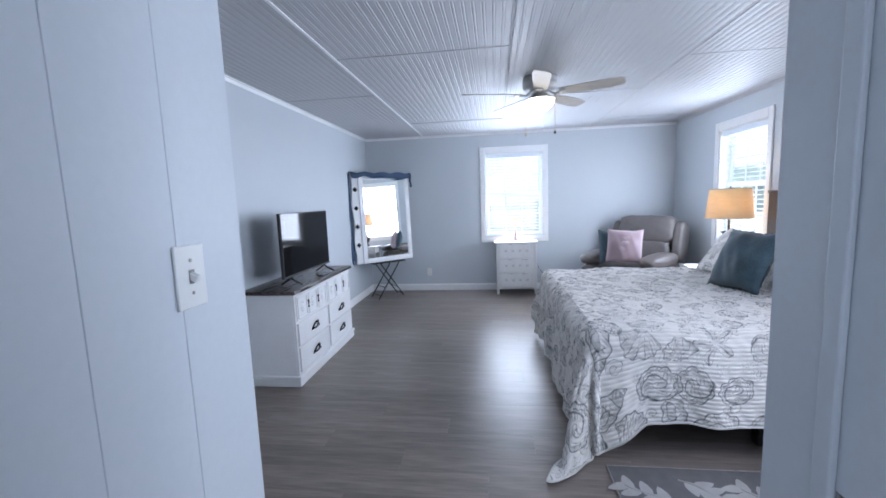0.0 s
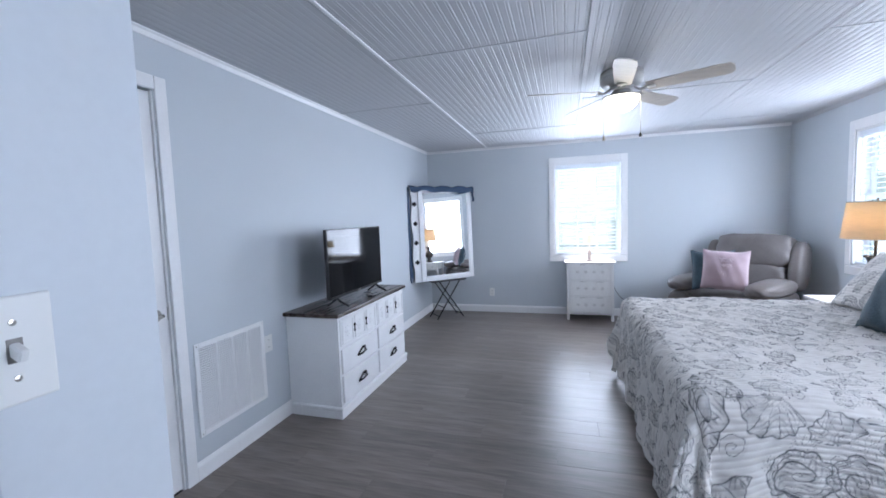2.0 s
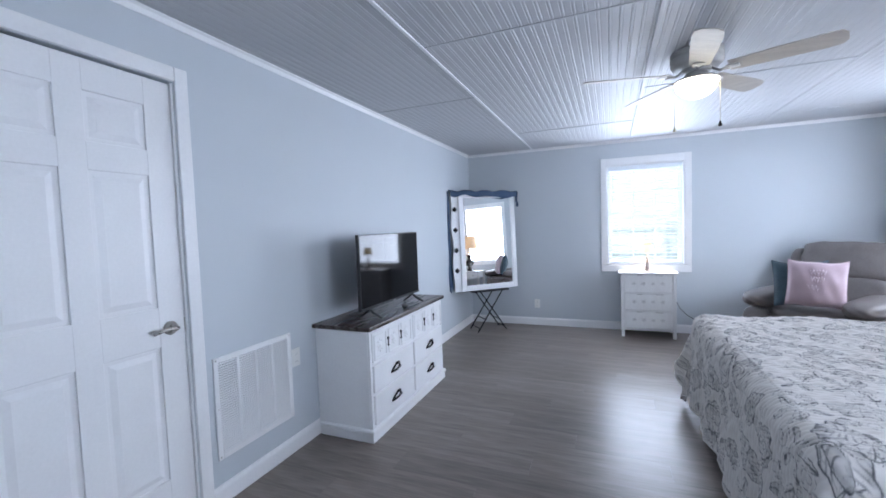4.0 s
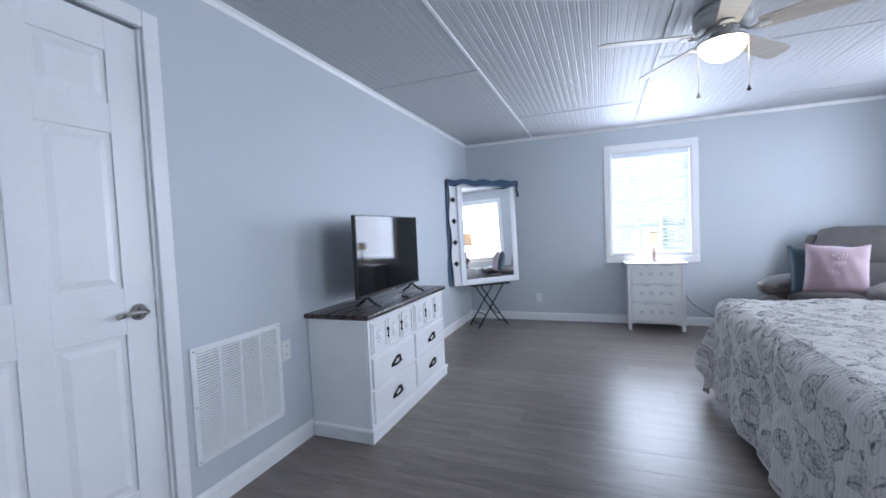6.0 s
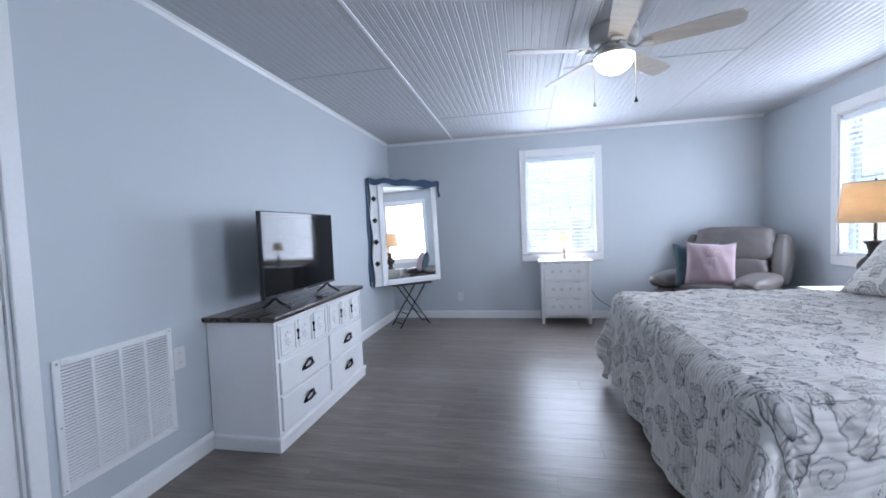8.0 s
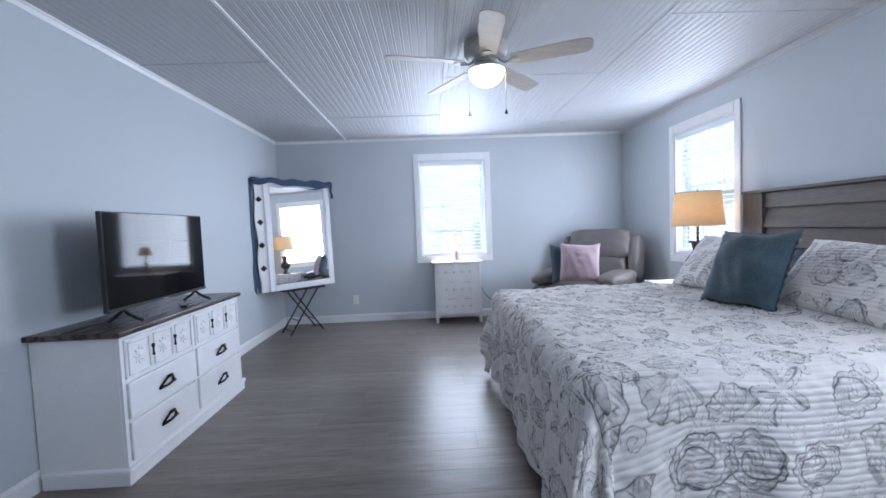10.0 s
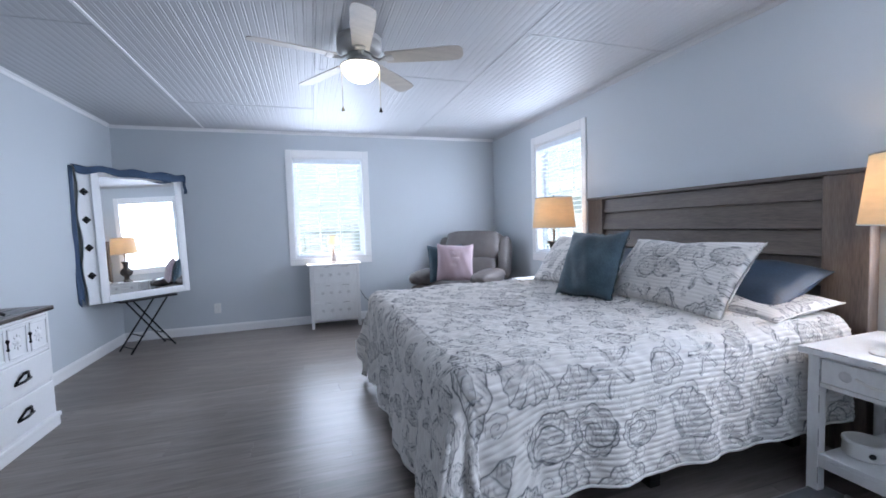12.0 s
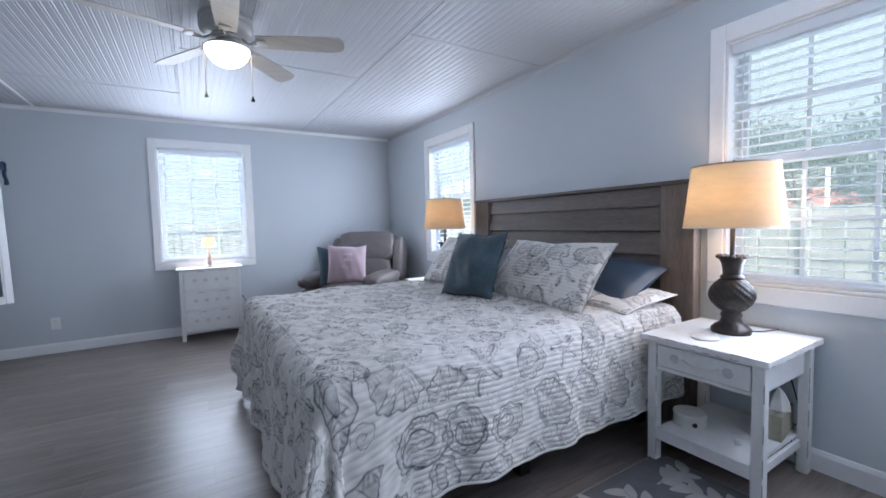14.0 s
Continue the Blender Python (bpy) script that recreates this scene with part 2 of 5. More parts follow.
def thing(name, label, category, at=(0, 0, 0), turn=0.0, group="", kind=""):
    ob = new(name)
    ob.matrix_basis = pose(*at, 0, 0, turn)
    return tagged(ob, label, category, group, kind)


def box(x0, x1, y0, y1, z0, z1, bevel=0.0, bm=None, segments=1):
    """A box, or one more box in bm."""
    made = bmesh.new()
    bmesh.ops.create_cube(made, size=1)
    for v in made.verts:
        v.co = Vector(((x0 + x1) / 2 + v.co.x * (x1 - x0), (y0 + y1) / 2 + v.co.y * (y1 - y0), (z0 + z1) / 2 + v.co.z * (z1 - z0)))
    if bevel:
        bmesh.ops.bevel(made, geom=made.edges[:], offset=bevel, segments=segments, affect="EDGES", profile=0.5)
    return joined(bm, made)


def joined(bm, made):
    if bm is None:
        return made
    keep = bpy.data.meshes.new("joint")
    made.to_mesh(keep)
    made.free()
    bm.from_mesh(keep)
    bpy.data.meshes.remove(keep)
    return bm


def lathe(profile, n=24, bm=None):
    """Turns (radius, z) about the z axis."""
    made = bmesh.new()
    rings = []
    for r, z in profile:
        if r < 1e-5:
            rings.append([made.verts.new((0, 0, z))] * n)
        else:
            rings.append([made.verts.new((r * math.cos(2 * math.pi * k / n), r * math.sin(2 * math.pi * k / n), z)) for k in range(n)])
    for a, b in zip(rings, rings[1:]):
        for k in range(n):
            q = []
            for v in (a[k], a[(k + 1) % n], b[(k + 1) % n], b[k]):
                if v not in q:
                    q.append(v)
            if len(q) > 2:
                made.faces.new(q)
    return joined(bm, made)


def tube(points, r, n=8, bm=None):
    """A round bar along points."""
    made = bmesh.new()
    rings = []
    pts = [Vector(p) for p in points]
    for i, p in enumerate(pts):
        d = (pts[min(i + 1, len(pts) - 1)] - pts[max(i - 1, 0)]).normalized()
        u = d.cross(Vector((0.3, 0.2, 1)) if abs(d.z) < 0.9 else Vector((1, 0, 0))).normalized()
        v = d.cross(u)
        rings.append([made.verts.new(p + r * (math.cos(2 * math.pi * k / n) * u + math.sin(2 * math.pi * k / n) * v)) for k in range(n)])
    for a, b in zip(rings, rings[1:]):
        for k in range(n):
            made.faces.new((a[k], a[(k + 1) % n], b[(k + 1) % n], b[k]))
    made.faces.new(rings[0][::-1]), made.faces.new(rings[-1])
    bmesh.ops.recalc_face_normals(made, faces=made.faces[:])
    return joined(bm, made)


def soft_block(sx, sy, sz, at=(0, 0, 0), power=4.0, n=12, sag=None, bm=None):
    """A stuffed block: a cube blown up to a rounded shape. Higher power is boxier."""
    made = bmesh.new()
    bmesh.ops.create_cube(made, size=2)
    bmesh.ops.subdivide_edges(made, edges=made.edges[:], cuts=n, use_grid_fill=True)
    for v in made.verts:
        c = v.co
        k = max(abs(c.x), abs(c.y), abs(c.z)) / (abs(c.x) ** power + abs(c.y) ** power + abs(c.z) ** power) ** (1 / power)
        c = c * k
        p = Vector((c.x * sx / 2, c.y * sy / 2, c.z * sz / 2))
        if sag:
            p = sag(p, c)
        v.co = p + Vector(at)
    return joined(bm, made)


def turned(bm, m):
    bmesh.ops.transform(bm, matrix=m, verts=bm.verts[:])
    return bm


def grid_mesh(name, places, ink=None, closed=False):
    """A sheet from an array of places, rows by columns. ink: the print at each place."""
    rows, cols = places.shape[:2]
    a = np.arange(rows * cols).reshape(rows, cols)
    q = np.stack([a[:-1, :-1], a[1:, :-1], a[1:, 1:], a[:-1, 1:]], -1).reshape(-1, 4)
    mesh = bpy.data.meshes.new(name)
    mesh.vertices.add(rows * cols)
    mesh.vertices.foreach_set("co", places.reshape(-1).astype(np.float32))
    mesh.loops.add(q.size)
    mesh.loops.foreach_set("vertex_index", q.reshape(-1).astype(np.int32))
    mesh.polygons.add(len(q))
    mesh.polygons.foreach_set("loop_start", np.arange(0, q.size, 4, dtype=np.int32))
    mesh.update(calc_edges=True)
    mesh.validate()
    if ink is not None:
        layer = mesh.attributes.new("print", "FLOAT", "POINT")
        layer.data.foreach_set("value", ink.reshape(-1).astype(np.float32))
    return mesh


# ---- the sea-shell print ----
def stroke(d, width):
    """A pen line where d is near nought."""
    return np.clip(1.15 - np.abs(d) / (0.92 * width), 0, 1)


def shell_motif(kind, x, y, odd=0.0):
    """Darkness of one pen-and-wash motif, about 1 in radius, at x, y. odd: how its hand-drawn outline wanders."""
    x, y = x + 0.07 * np.sin(3.1 * y + odd) + 0.025 * np.sin(8 * y + 2 * odd), y + 0.07 * np.sin(2.7 * x + 1.7 * odd) + 0.025 * np.sin(9 * x - odd)
    r, a = np.hypot(x, y), np.arctan2(y, x)
    pen = 0.040
    wash = np.clip(0.06 + 0.36 * (0.6 * x - 0.8 * y) + 0.22 * np.sin(6 * x + 4 * y + odd) * np.sin(5 * y - odd), 0, 0.55)
    scratch = 0.75 * np.clip(1.5 * np.sin(31 * x + 9 * np.sin(4 * y + odd)) * np.sin(3.3 * y + 4 * x + odd), 0, 1)
    if kind == 0:  # scallop: ribs run out from the hinge
        hx = x + 0.62
        fan, far = np.arctan2(y, hx), np.hypot(hx, y)
        edge = 1.42 * np.cos(fan * 0.62) + 0.045 * np.cos(18 * fan)
        inside = (far < edge) & (np.abs(fan) < 1.12)
        ribs = stroke(np.sin(9 * fan), 0.24) * np.clip(0.35 + 0.5 * far, 0, 0.9)
        bands = 0.35 * stroke(np.sin(6.4 * far + 0.6 * np.cos(18 * fan)), 0.22)
        rim = np.maximum(stroke(far - edge, pen) * (np.abs(fan) < 1.15), 0.9 * stroke(np.abs(fan) - 1.13, 0.8 * pen) * (far < edge))
        ears = ((np.abs(y) < 0.26) & (np.abs(hx - 0.12) < 0.10)) * 0.55
        return np.maximum.reduce([np.where(inside, np.maximum.reduce([wash, ribs, bands, 0.6 * scratch]), 0), rim, ears])
    if kind == 1:  # coiled shell with a frilled rim and a trailing lip
        coil = stroke(np.sin(0.5 * (a - 5.4 * np.log(r + 0.05))), 0.24)
        fine = 0.5 * stroke(np.sin(a - 10.8 * np.log(r + 0.05) + 1.2), 0.16) * (r > 0.3)
        edge = 0.80 + 0.09 * np.abs(np.cos(4.5 * a + odd)) + 0.16 * np.exp(-((a - 0.9) / 0.45) ** 2)
        frill = stroke(r - 0.80 * edge, 0.8 * pen) * 0.7
        knobs = 0.6 * stroke(np.sin(9 * a), 0.22) * (r > 0.78 * edge)
        return np.maximum(np.where(r < edge, np.maximum.reduce([0.75 * wash, coil, fine, frill, knobs, 0.6 * scratch]), 0), stroke(r - edge, pen))
    if kind == 2:  # starfish, beaded
        edge = 0.24 + 0.74 * np.abs(np.cos(2.5 * a)) ** 2.2 + 0.02 * np.sin(30 * a)
        beads = np.clip(1.15 - 2.2 * np.hypot(np.sin(15 * x), np.sin(15 * y)), 0, 1)
        spine = 0.8 * stroke(np.abs(np.cos(2.5 * a)) - 1, 0.015) * (r > 0.1)
        return np.maximum(np.where(r < edge, np.maximum.reduce([0.8 * wash + 0.06, 0.8 * beads, spine]), 0), 0.9 * stroke(r - edge, pen))
    if kind == 3:  # conch: a spire at one end, an open lip at the other
        w = 0.50 * np.clip(1 - x, 0, 2) ** 0.9 * np.clip(x + 1, 0, 2) ** 0.55 * (1 + 0.09 * np.sin(11 * x + odd))
        turns = 0.95 * stroke(np.sin(8.5 * x + 2.4 * y + 1.2 * y * y), 0.24) * (x > -0.1)
        shade = 0.5 * np.clip(y / (w + 0.05), 0, 1) ** 2.2
        lip = np.hypot((x + 0.38) / 0.46, (y + 0.10) / 0.20)
        mouth = np.maximum(stroke(lip - 1, 0.11), (lip < 1) * (0.20 + 0.4 * np.clip(y + 0.12, 0, 0.3) / 0.3))
        long_lines = 0.45 * stroke(np.sin(17 * y / (w + 0.2)), 0.2) * (x < 0.1)
        return np.maximum(np.where(np.abs(y) < w, np.maximum.reduce([shade, 0.8 * wash, turns, mouth, long_lines, 0.7 * scratch]), 0),
                          np.where(np.abs(x) < 1, stroke(np.abs(y) - w, pen), 0))
    if kind == 4:  # small round snail
        return np.where(r < 0.95, np.maximum(0.12, 0.9 * stroke(np.sin(0.5 * a - 6 * r), 0.30)), 0)
    branch = stroke(np.sin(3.5 * a + 3 * r + odd), 0.34 - 0.24 * np.clip(r, 0, 1))  # coral sprig
    twigs = 0.6 * stroke(np.sin(9 * a - 5 * r), 0.30) * (r > 0.45)
    return np.where(r < 0.95 + 0.12 * np.sin(7 * a + odd), np.maximum(0.75 * branch, twigs), 0)


def shell_print(width, height, step, seed, size=1.0):
    """The print on a sheet of cloth, sampled every step metres."""
    rnd = random.Random(seed)
    cols, rows = int(round(width / step)) + 1, int(round(height / step)) + 1
    ink = np.zeros((rows, cols))
    pitch = 0.205 * size
    for j in range(int(height / pitch) + 2):
        for i in range(int(width / pitch) + 2):
            for big, along, across in ((True, 0, 0), (False, 0.5, 0.42), (False, 0.16, 0.52)):
                cx = (i + (0.5 if j % 2 else 0) + rnd.uniform(-0.16, 0.16) + along) * pitch
                cy = (j + rnd.uniform(-0.16, 0.16) + across) * pitch
                rad = (rnd.uniform(0.078, 0.122) if big else rnd.uniform(0.026, 0.050)) * size
                kind = rnd.choice((0, 0, 1, 1, 2, 3, 3)) if big else rnd.choice((4, 4, 5, 5, 1, 3))
                turn = rnd.uniform(0, 6.28)
                c0, c1 = max(0, int((cx - 1.3 * rad) / step)), min(cols, int((cx + 1.3 * rad) / step) + 2)
                r0, r1 = max(0, int((cy - 1.3 * rad) / step)), min(rows, int((cy + 1.3 * rad) / step) + 2)
                if c0 >= c1 or r0 >= r1:
                    continue
                gx, gy = np.meshgrid(np.arange(c0, c1) * step - cx, np.arange(r0, r1) * step - cy)
                u = (gx * math.cos(turn) + gy * math.sin(turn)) / rad
                v = (-gx * math.sin(turn) + gy * math.cos(turn)) / rad
                ink[r0:r1, c0:c1] = np.maximum(ink[r0:r1, c0:c1], np.clip(shell_motif(kind, u, v, turn * 3), 0, 1) * (rnd.uniform(0.75, 1.0) if big else rnd.uniform(0.6, 0.9)))
    gx, gy = np.meshgrid(np.arange(cols) * step, np.arange(rows) * step)
    blotch = np.sin(71 * gx + 3 * np.sin(43 * gy)) * np.sin(59 * gy + 2 * np.sin(37 * gx)) + 0.5 * np.sin(131 * gx - 97 * gy)
    return np.clip(1.5 * ink ** 1.15 * (0.98 + 0.30 * blotch), 0, 1)


# ---- the room's shell ----
XL, XR, YB, YF, ZC, WALL = -1.95, 2.595, 6.40, 0.94, 2.385, 0.15
HX0, HX1, HY = -0.546, 0.538, -1.6


def wall(name, x0, x1, y0, y1, z0=0.0, z1=ZC + 0.05, holes=(), along="x", mat=PAINT, label="pale grey-blue painted wall"):
    """A thick wall with rectangular openings (from, to, bottom, top) through it."""
    bm = bmesh.new()
    lo, hi = (x0, x1) if along == "x" else (y0, y1)
    at = lo
    for a, b, c, d in sorted(holes):
        spans = ((at, a, z0, z1), (a, b, z0, c), (a, b, d, z1))
        for s, e, zs, ze in spans:
            if e - s > 1e-4 and ze - zs > 1e-4:
                box(*((s, e, y0, y1) if along == "x" else (x0, x1, s, e)), zs, ze, bm=bm)
        at = b
    box(*((at, hi, y0, y1) if along == "x" else (x0, x1, at, hi)), z0, z1, bm=bm)
    return tagged(part(name, bm, mat, None), label, "wall", kind="structure")


WIN = ((-0.115, 0.745), (4.395, 5.255), (1.235, 2.095))
WZ0, WZ1 = 0.830, 2.075
wall("wall_north", XL - WALL, XR + WALL, YB, YB + WALL, holes=((*WIN[0], WZ0, WZ1),))
wall("wall_east", XR, XR + WALL, YF - WALL, YB, holes=((*WIN[1], WZ0, WZ1), (*WIN[2], WZ0, WZ1)), along="y")
wall("wall_west", XL - WALL, XL, YF - WALL, YB, holes=((1.305, 2.105, 0.0, 2.095),), along="y")
wall("wall_south_west", XL, HX0 - 0.006, YF - WALL, YF)
wall("wall_south_east", HX1 + 0.02, XR, YF - WALL, YF)
wall("wall_hall_west", HX0 - 0.12, HX0 - 0.006, HY, YF - WALL, mat=PANEL, label="pale painted hall wall")
wall("wall_hall_east", HX1 + 0.02, HX1 + 0.14, HY, YF - WALL, mat=PANEL, label="pale painted hall wall")
wall("wall_hall_south", HX0 - 0.12, HX1 + 0.14, HY - 0.12, HY, mat=PANEL, label="pale painted hall wall")
# unseen panel added to keep outside light out of the door's gaps
wall("wall_behind_door", XL - WALL - 0.06, XL - WALL - 0.001, 1.17, 2.24, mat=PANEL, label="unseen plain panel added behind the closet door")

# grooved panelling along the hall, board by board
panelling = tagged(new("panelling"), "pale painted grooved wall panelling beside the doorway", "panelling", kind="structure")
edges = [HY, -1.2, -0.85, -0.47, -0.06, 0.16, 0.357, 0.576, 0.754, 0.9395]
for a, b in zip(edges, edges[1:]):
    part("board", box(HX0 - 0.006, HX0, a + 0.0001, b - 0.0001, 0, ZC, 0.0014), PANEL, panelling)

# door frame on the passage's other side
jamb = tagged(new("door_frame"), "pale painted door jamb with stop and strike plate", "door frame", kind="structure")
part("jamb", box(HX1, HX1 + 0.02, 0.60, YF + 0.004, 0, 2.1, 0.002), PANEL, jamb)
part("stop", box(HX1 - 0.012, HX1 - 0.0002, 0.766, 0.804, 0, 2.1, 0.004, segments=2), PANEL, jamb)
part("casing", box(HX1 + 0.02, HX1 + 0.085, YF + 0.001, YF + 0.016, 0, 2.16, 0.004), TRIM, jamb)
part("strike_plate", box(HX1 - 0.0015, HX1 - 0.0002, 0.736, 0.765, 0.87, 0.93), NICKEL, jamb, "small metal strike plate")

# floor
slab = tagged(part("floor", box(HX0 - 0.12, HX1 + 0.14, HY - 0.12, YF - WALL, -0.12, -0.008, bm=box(XL - WALL, XR + WALL, YF - WALL, YB + WALL, -0.12, -0.008)), UNDERLAY, None),
              "dark grey-brown wood-look vinyl plank floor", "floor", kind="structure")

# ceiling of beaded sheets, battens over the seams
def beaded(bm, x0, x1, y0, y1, pitch=0.0508):
    n = max(1, int(round((x1 - x0) / pitch)))
    p = (x1 - x0) / n
    shape = ((0.0, 0.0), (0.38, 0.0), (0.46, 0.0019), (0.53, -0.0004), (0.62, -0.0011), (0.71, -0.0004), (0.78, 0.0019), (0.86, 0.0))
    pts = [(x0 + (i + s) * p, ZC + h) for i in range(n) for s, h in shape] + [(x1, ZC)]
    low = [bm.verts.new((x, y0, z)) for x, z in pts]
    far = [bm.verts.new((x, y1, z)) for x, z in pts]
    for i in range(len(pts) - 1):
        bm.faces.new((low[i], far[i], far[i + 1], low[i + 1]))


ceiling_bm = bmesh.new()
SEAMS = (XL, -1.04, 0.157, 1.424, XR)
CUTS = ((1.47, 3.90), (2.92, 5.355), (1.85, 4.29), (0.97, 3.39, 5.81))
for (a, b), cuts in zip(zip(SEAMS, SEAMS[1:]), CUTS):
    ys = [YF - WALL, *cuts, YB]
    for c, d in zip(ys, ys[1:]):
        beaded(ceiling_bm, a + 0.002, b - 0.002, c + 0.003, d - 0.003)
beaded(ceiling_bm, HX0, HX1 + 0.02, HY, YF - WALL)
box(XL - WALL, XR + WALL, YF - WALL, YB + WALL, ZC + 0.012, ZC + 0.10, bm=ceiling_bm)
box(HX0 - 0.12, HX1 + 0.14, HY - 0.12, YF - WALL, ZC + 0.012, ZC + 0.10, bm=ceiling_bm)
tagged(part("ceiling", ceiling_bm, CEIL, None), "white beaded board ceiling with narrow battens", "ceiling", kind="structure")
# the westmost batten takes the trim's white, the others the ceiling's grey
for x in SEAMS[1:-1]:
    tagged(part("batten", box(x - 0.010, x + 0.010, YF, YB - 0.03, ZC - (0.008 if x < 1 else 0.005), ZC + 0.004, 0.002), TRIM if x < -1 else CEIL, None), "narrow painted ceiling batten", "batten", kind="structure")


for (a, b), cuts in zip(zip(SEAMS, SEAMS[1:]), CUTS):
    for y in cuts:
        if y > YF + 0.1:
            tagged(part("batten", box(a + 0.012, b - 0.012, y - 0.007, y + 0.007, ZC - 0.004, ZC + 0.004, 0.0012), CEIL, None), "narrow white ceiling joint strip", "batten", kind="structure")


def moulding(name, profile, ends, along, base, sign, mat=TRIM, label="", category="trim"):
    """A strip with a profile of (distance from the wall, z) along one wall."""
    bm = bmesh.new()
    loops = []
    for e in ends:
        loops.append([bm.verts.new((e, base + sign * d, z) if along == "x" else (base + sign * d, e, z)) for d, z in profile])
    k = len(profile)
    for i in range(k):
        bm.faces.new((loops[0][i], loops[0][(i + 1) % k], loops[1][(i + 1) % k], loops[1][i]))
    bm.faces.new(loops[0]), bm.faces.new(loops[1])
    bmesh.ops.recalc_face_normals(bm, faces=bm.faces[:])
    return tagged(part(name, bm, mat, None), label, category, kind="structure")


BASE = ((0.0, 0.0), (0.014, 0.0), (0.014, 0.078), (0.010, 0.088), (0.006, 0.097), (0.0, 0.10))
CROWN = ((0.0, ZC - 0.036), (0.005, ZC - 0.035), (0.008, ZC - 0.028), (0.014, ZC - 0.014), (0.024, ZC - 0.007), (0.026, ZC - 0.002), (0.0, ZC - 0.002))
for name, prof, label in (("baseboard", BASE, "white painted baseboard"), ("trim", CROWN, "slim painted crown moulding")):
    moulding(name, prof, (XL + 0.001, XR - 0.001), "x", YB, -1, label=label, category=name)
    # the east crown takes the ceiling's grey, the other crowns the trim's white
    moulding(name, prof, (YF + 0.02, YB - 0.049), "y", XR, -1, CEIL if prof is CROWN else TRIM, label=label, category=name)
    if prof is CROWN:
        moulding(name, prof, (YF + 0.02, YB - 0.049), "y", XL, 1, label=label, category=name)
    else:
        moulding(name, prof, (2.172, YB - 0.015), "y", XL, 1, label=label, category=name)
        moulding(name, prof, (YF + 0.02, 1.23), "y", XL, 1, label=label, category=name)


# ---- windows ----
SLAT_DATA = {}


def window(name, m, blind_label, slat_tilt):
    """A double-hung window; x along the wall, y outwards, origin at the middle of the opening's foot on the wall's face."""
    W, H = 0.86, WZ1 - WZ0
    top = tagged(new(name), "white vinyl double-hung window with grilles, bright daylight behind", "window", kind="structure")
    top.matrix_basis = m
    c, p = 0.072, 0.016
    part("casing", box(-W / 2 - c, -W / 2, -p, -0.001, 0.0, H + 0.092, 0.004), TRIM, top)
    part("casing", box(W / 2, W / 2 + c, -p, -0.001, 0.0, H + 0.092, 0.004), TRIM, top)
    part("casing", box(-W / 2 + 0.0005, W / 2 - 0.0005, -p, -0.001, H, H + 0.0915, 0.004), TRIM, top)
    part("window_apron", box(-W / 2 - c, W / 2 + c, -p, -0.001, -0.088, -0.002, 0.005), TRIM, top)
    part("window_sill", box(-W / 2 + 0.012, W / 2 - 0.012, 0.0, 0.149, 0.001, 0.014, 0.003), TRIM, top)
    for s in (-1, 1):
        part("jamb", box(*sorted((s * W / 2, s * (W / 2 - 0.012))), 0.0, 0.149, 0.0, H - 0.012, 0.001), TRIM, top)
    part("jamb", box(-W / 2, W / 2, 0.0, 0.149, H - 0.012, H, 0.001), TRIM, top)
    iw = W / 2 - 0.012
    for sash, y0, z0, z1 in (("upper_sash", 0.112, H / 2 - 0.005, H - 0.014), ("lower_sash", 0.080, 0.016, H / 2 + 0.025)):
        y1 = y0 + 0.028
        frame_ob = part(sash, box(-iw, -iw + 0.045, y0, y1, z0, z1, 0.002), VINYL, top)
        part("stile", box(iw - 0.045, iw, y0, y1, z0, z1, 0.002), VINYL, frame_ob)
        part("rail", box(-iw + 0.045, iw - 0.045, y0, y1, z0, z0 + 0.04, 0.002), VINYL, frame_ob)
        part("rail", box(-iw + 0.045, iw - 0.045, y0, y1, z1 - 0.04, z1, 0.002), VINYL, frame_ob)
        gx0, gx1, gz0, gz1 = -iw + 0.045, iw - 0.045, z0 + 0.04, z1 - 0.04
        for k in (1, 2):
            x = gx0 + (gx1 - gx0) * k / 3
            part("grille_bar", box(x - 0.009, x + 0.009, y0 + 0.008, y0 + 0.018, gz0, gz1, 0.002), VINYL, frame_ob)
        zm = (gz0 + gz1) / 2
        part("grille_bar", box(gx0, gx1, y0 + 0.0085, y0 + 0.0175, zm - 0.009, zm + 0.009, 0.002), VINYL, frame_ob)
        pane = part("pane", box(gx0, gx1, y0 + 0.0195, y0 + 0.0235, gz0, gz1), GLASS, frame_ob)
        pane.visible_shadow = False
    # the blind
    blind = tagged(new("window_blind"), blind_label, "window blind", group="window blinds")
    blind.matrix_basis = m
    part("headrail", box(-iw + 0.01, iw - 0.01, 0.012, 0.062, H - 0.065, H - 0.014, 0.003), BLIND, blind)
    bw = iw - 0.014
    if "slat" not in SLAT_DATA:
        bm = bmesh.new()
        prof = [(-0.024, -0.0020), (-0.012, 0.0012), (0.0, 0.0022), (0.012, 0.0012), (0.024, -0.0020)]
        prof = prof + [(y, z - 0.0022) for y, z in prof[::-1]]
        a = [bm.verts.new((-bw, y, z)) for y, z in prof]
        b = [bm.verts.new((bw, y, z)) for y, z in prof]
        for i in range(len(prof)):
            bm.faces.new((a[i], a[(i + 1) % len(prof)], b[(i + 1) % len(prof)], b[i]))
        bm.faces.new(a[::-1]), bm.faces.new(b)
        bmesh.ops.recalc_face_normals(bm, faces=bm.faces[:])
        SLAT_DATA["slat"] = bpy.data.meshes.new("slat")
        bm.to_mesh(SLAT_DATA["slat"])
        bm.free()
    n = 25
    for k in range(n):
        slat = link_mesh("slat", SLAT_DATA["slat"], BLIND, blind)
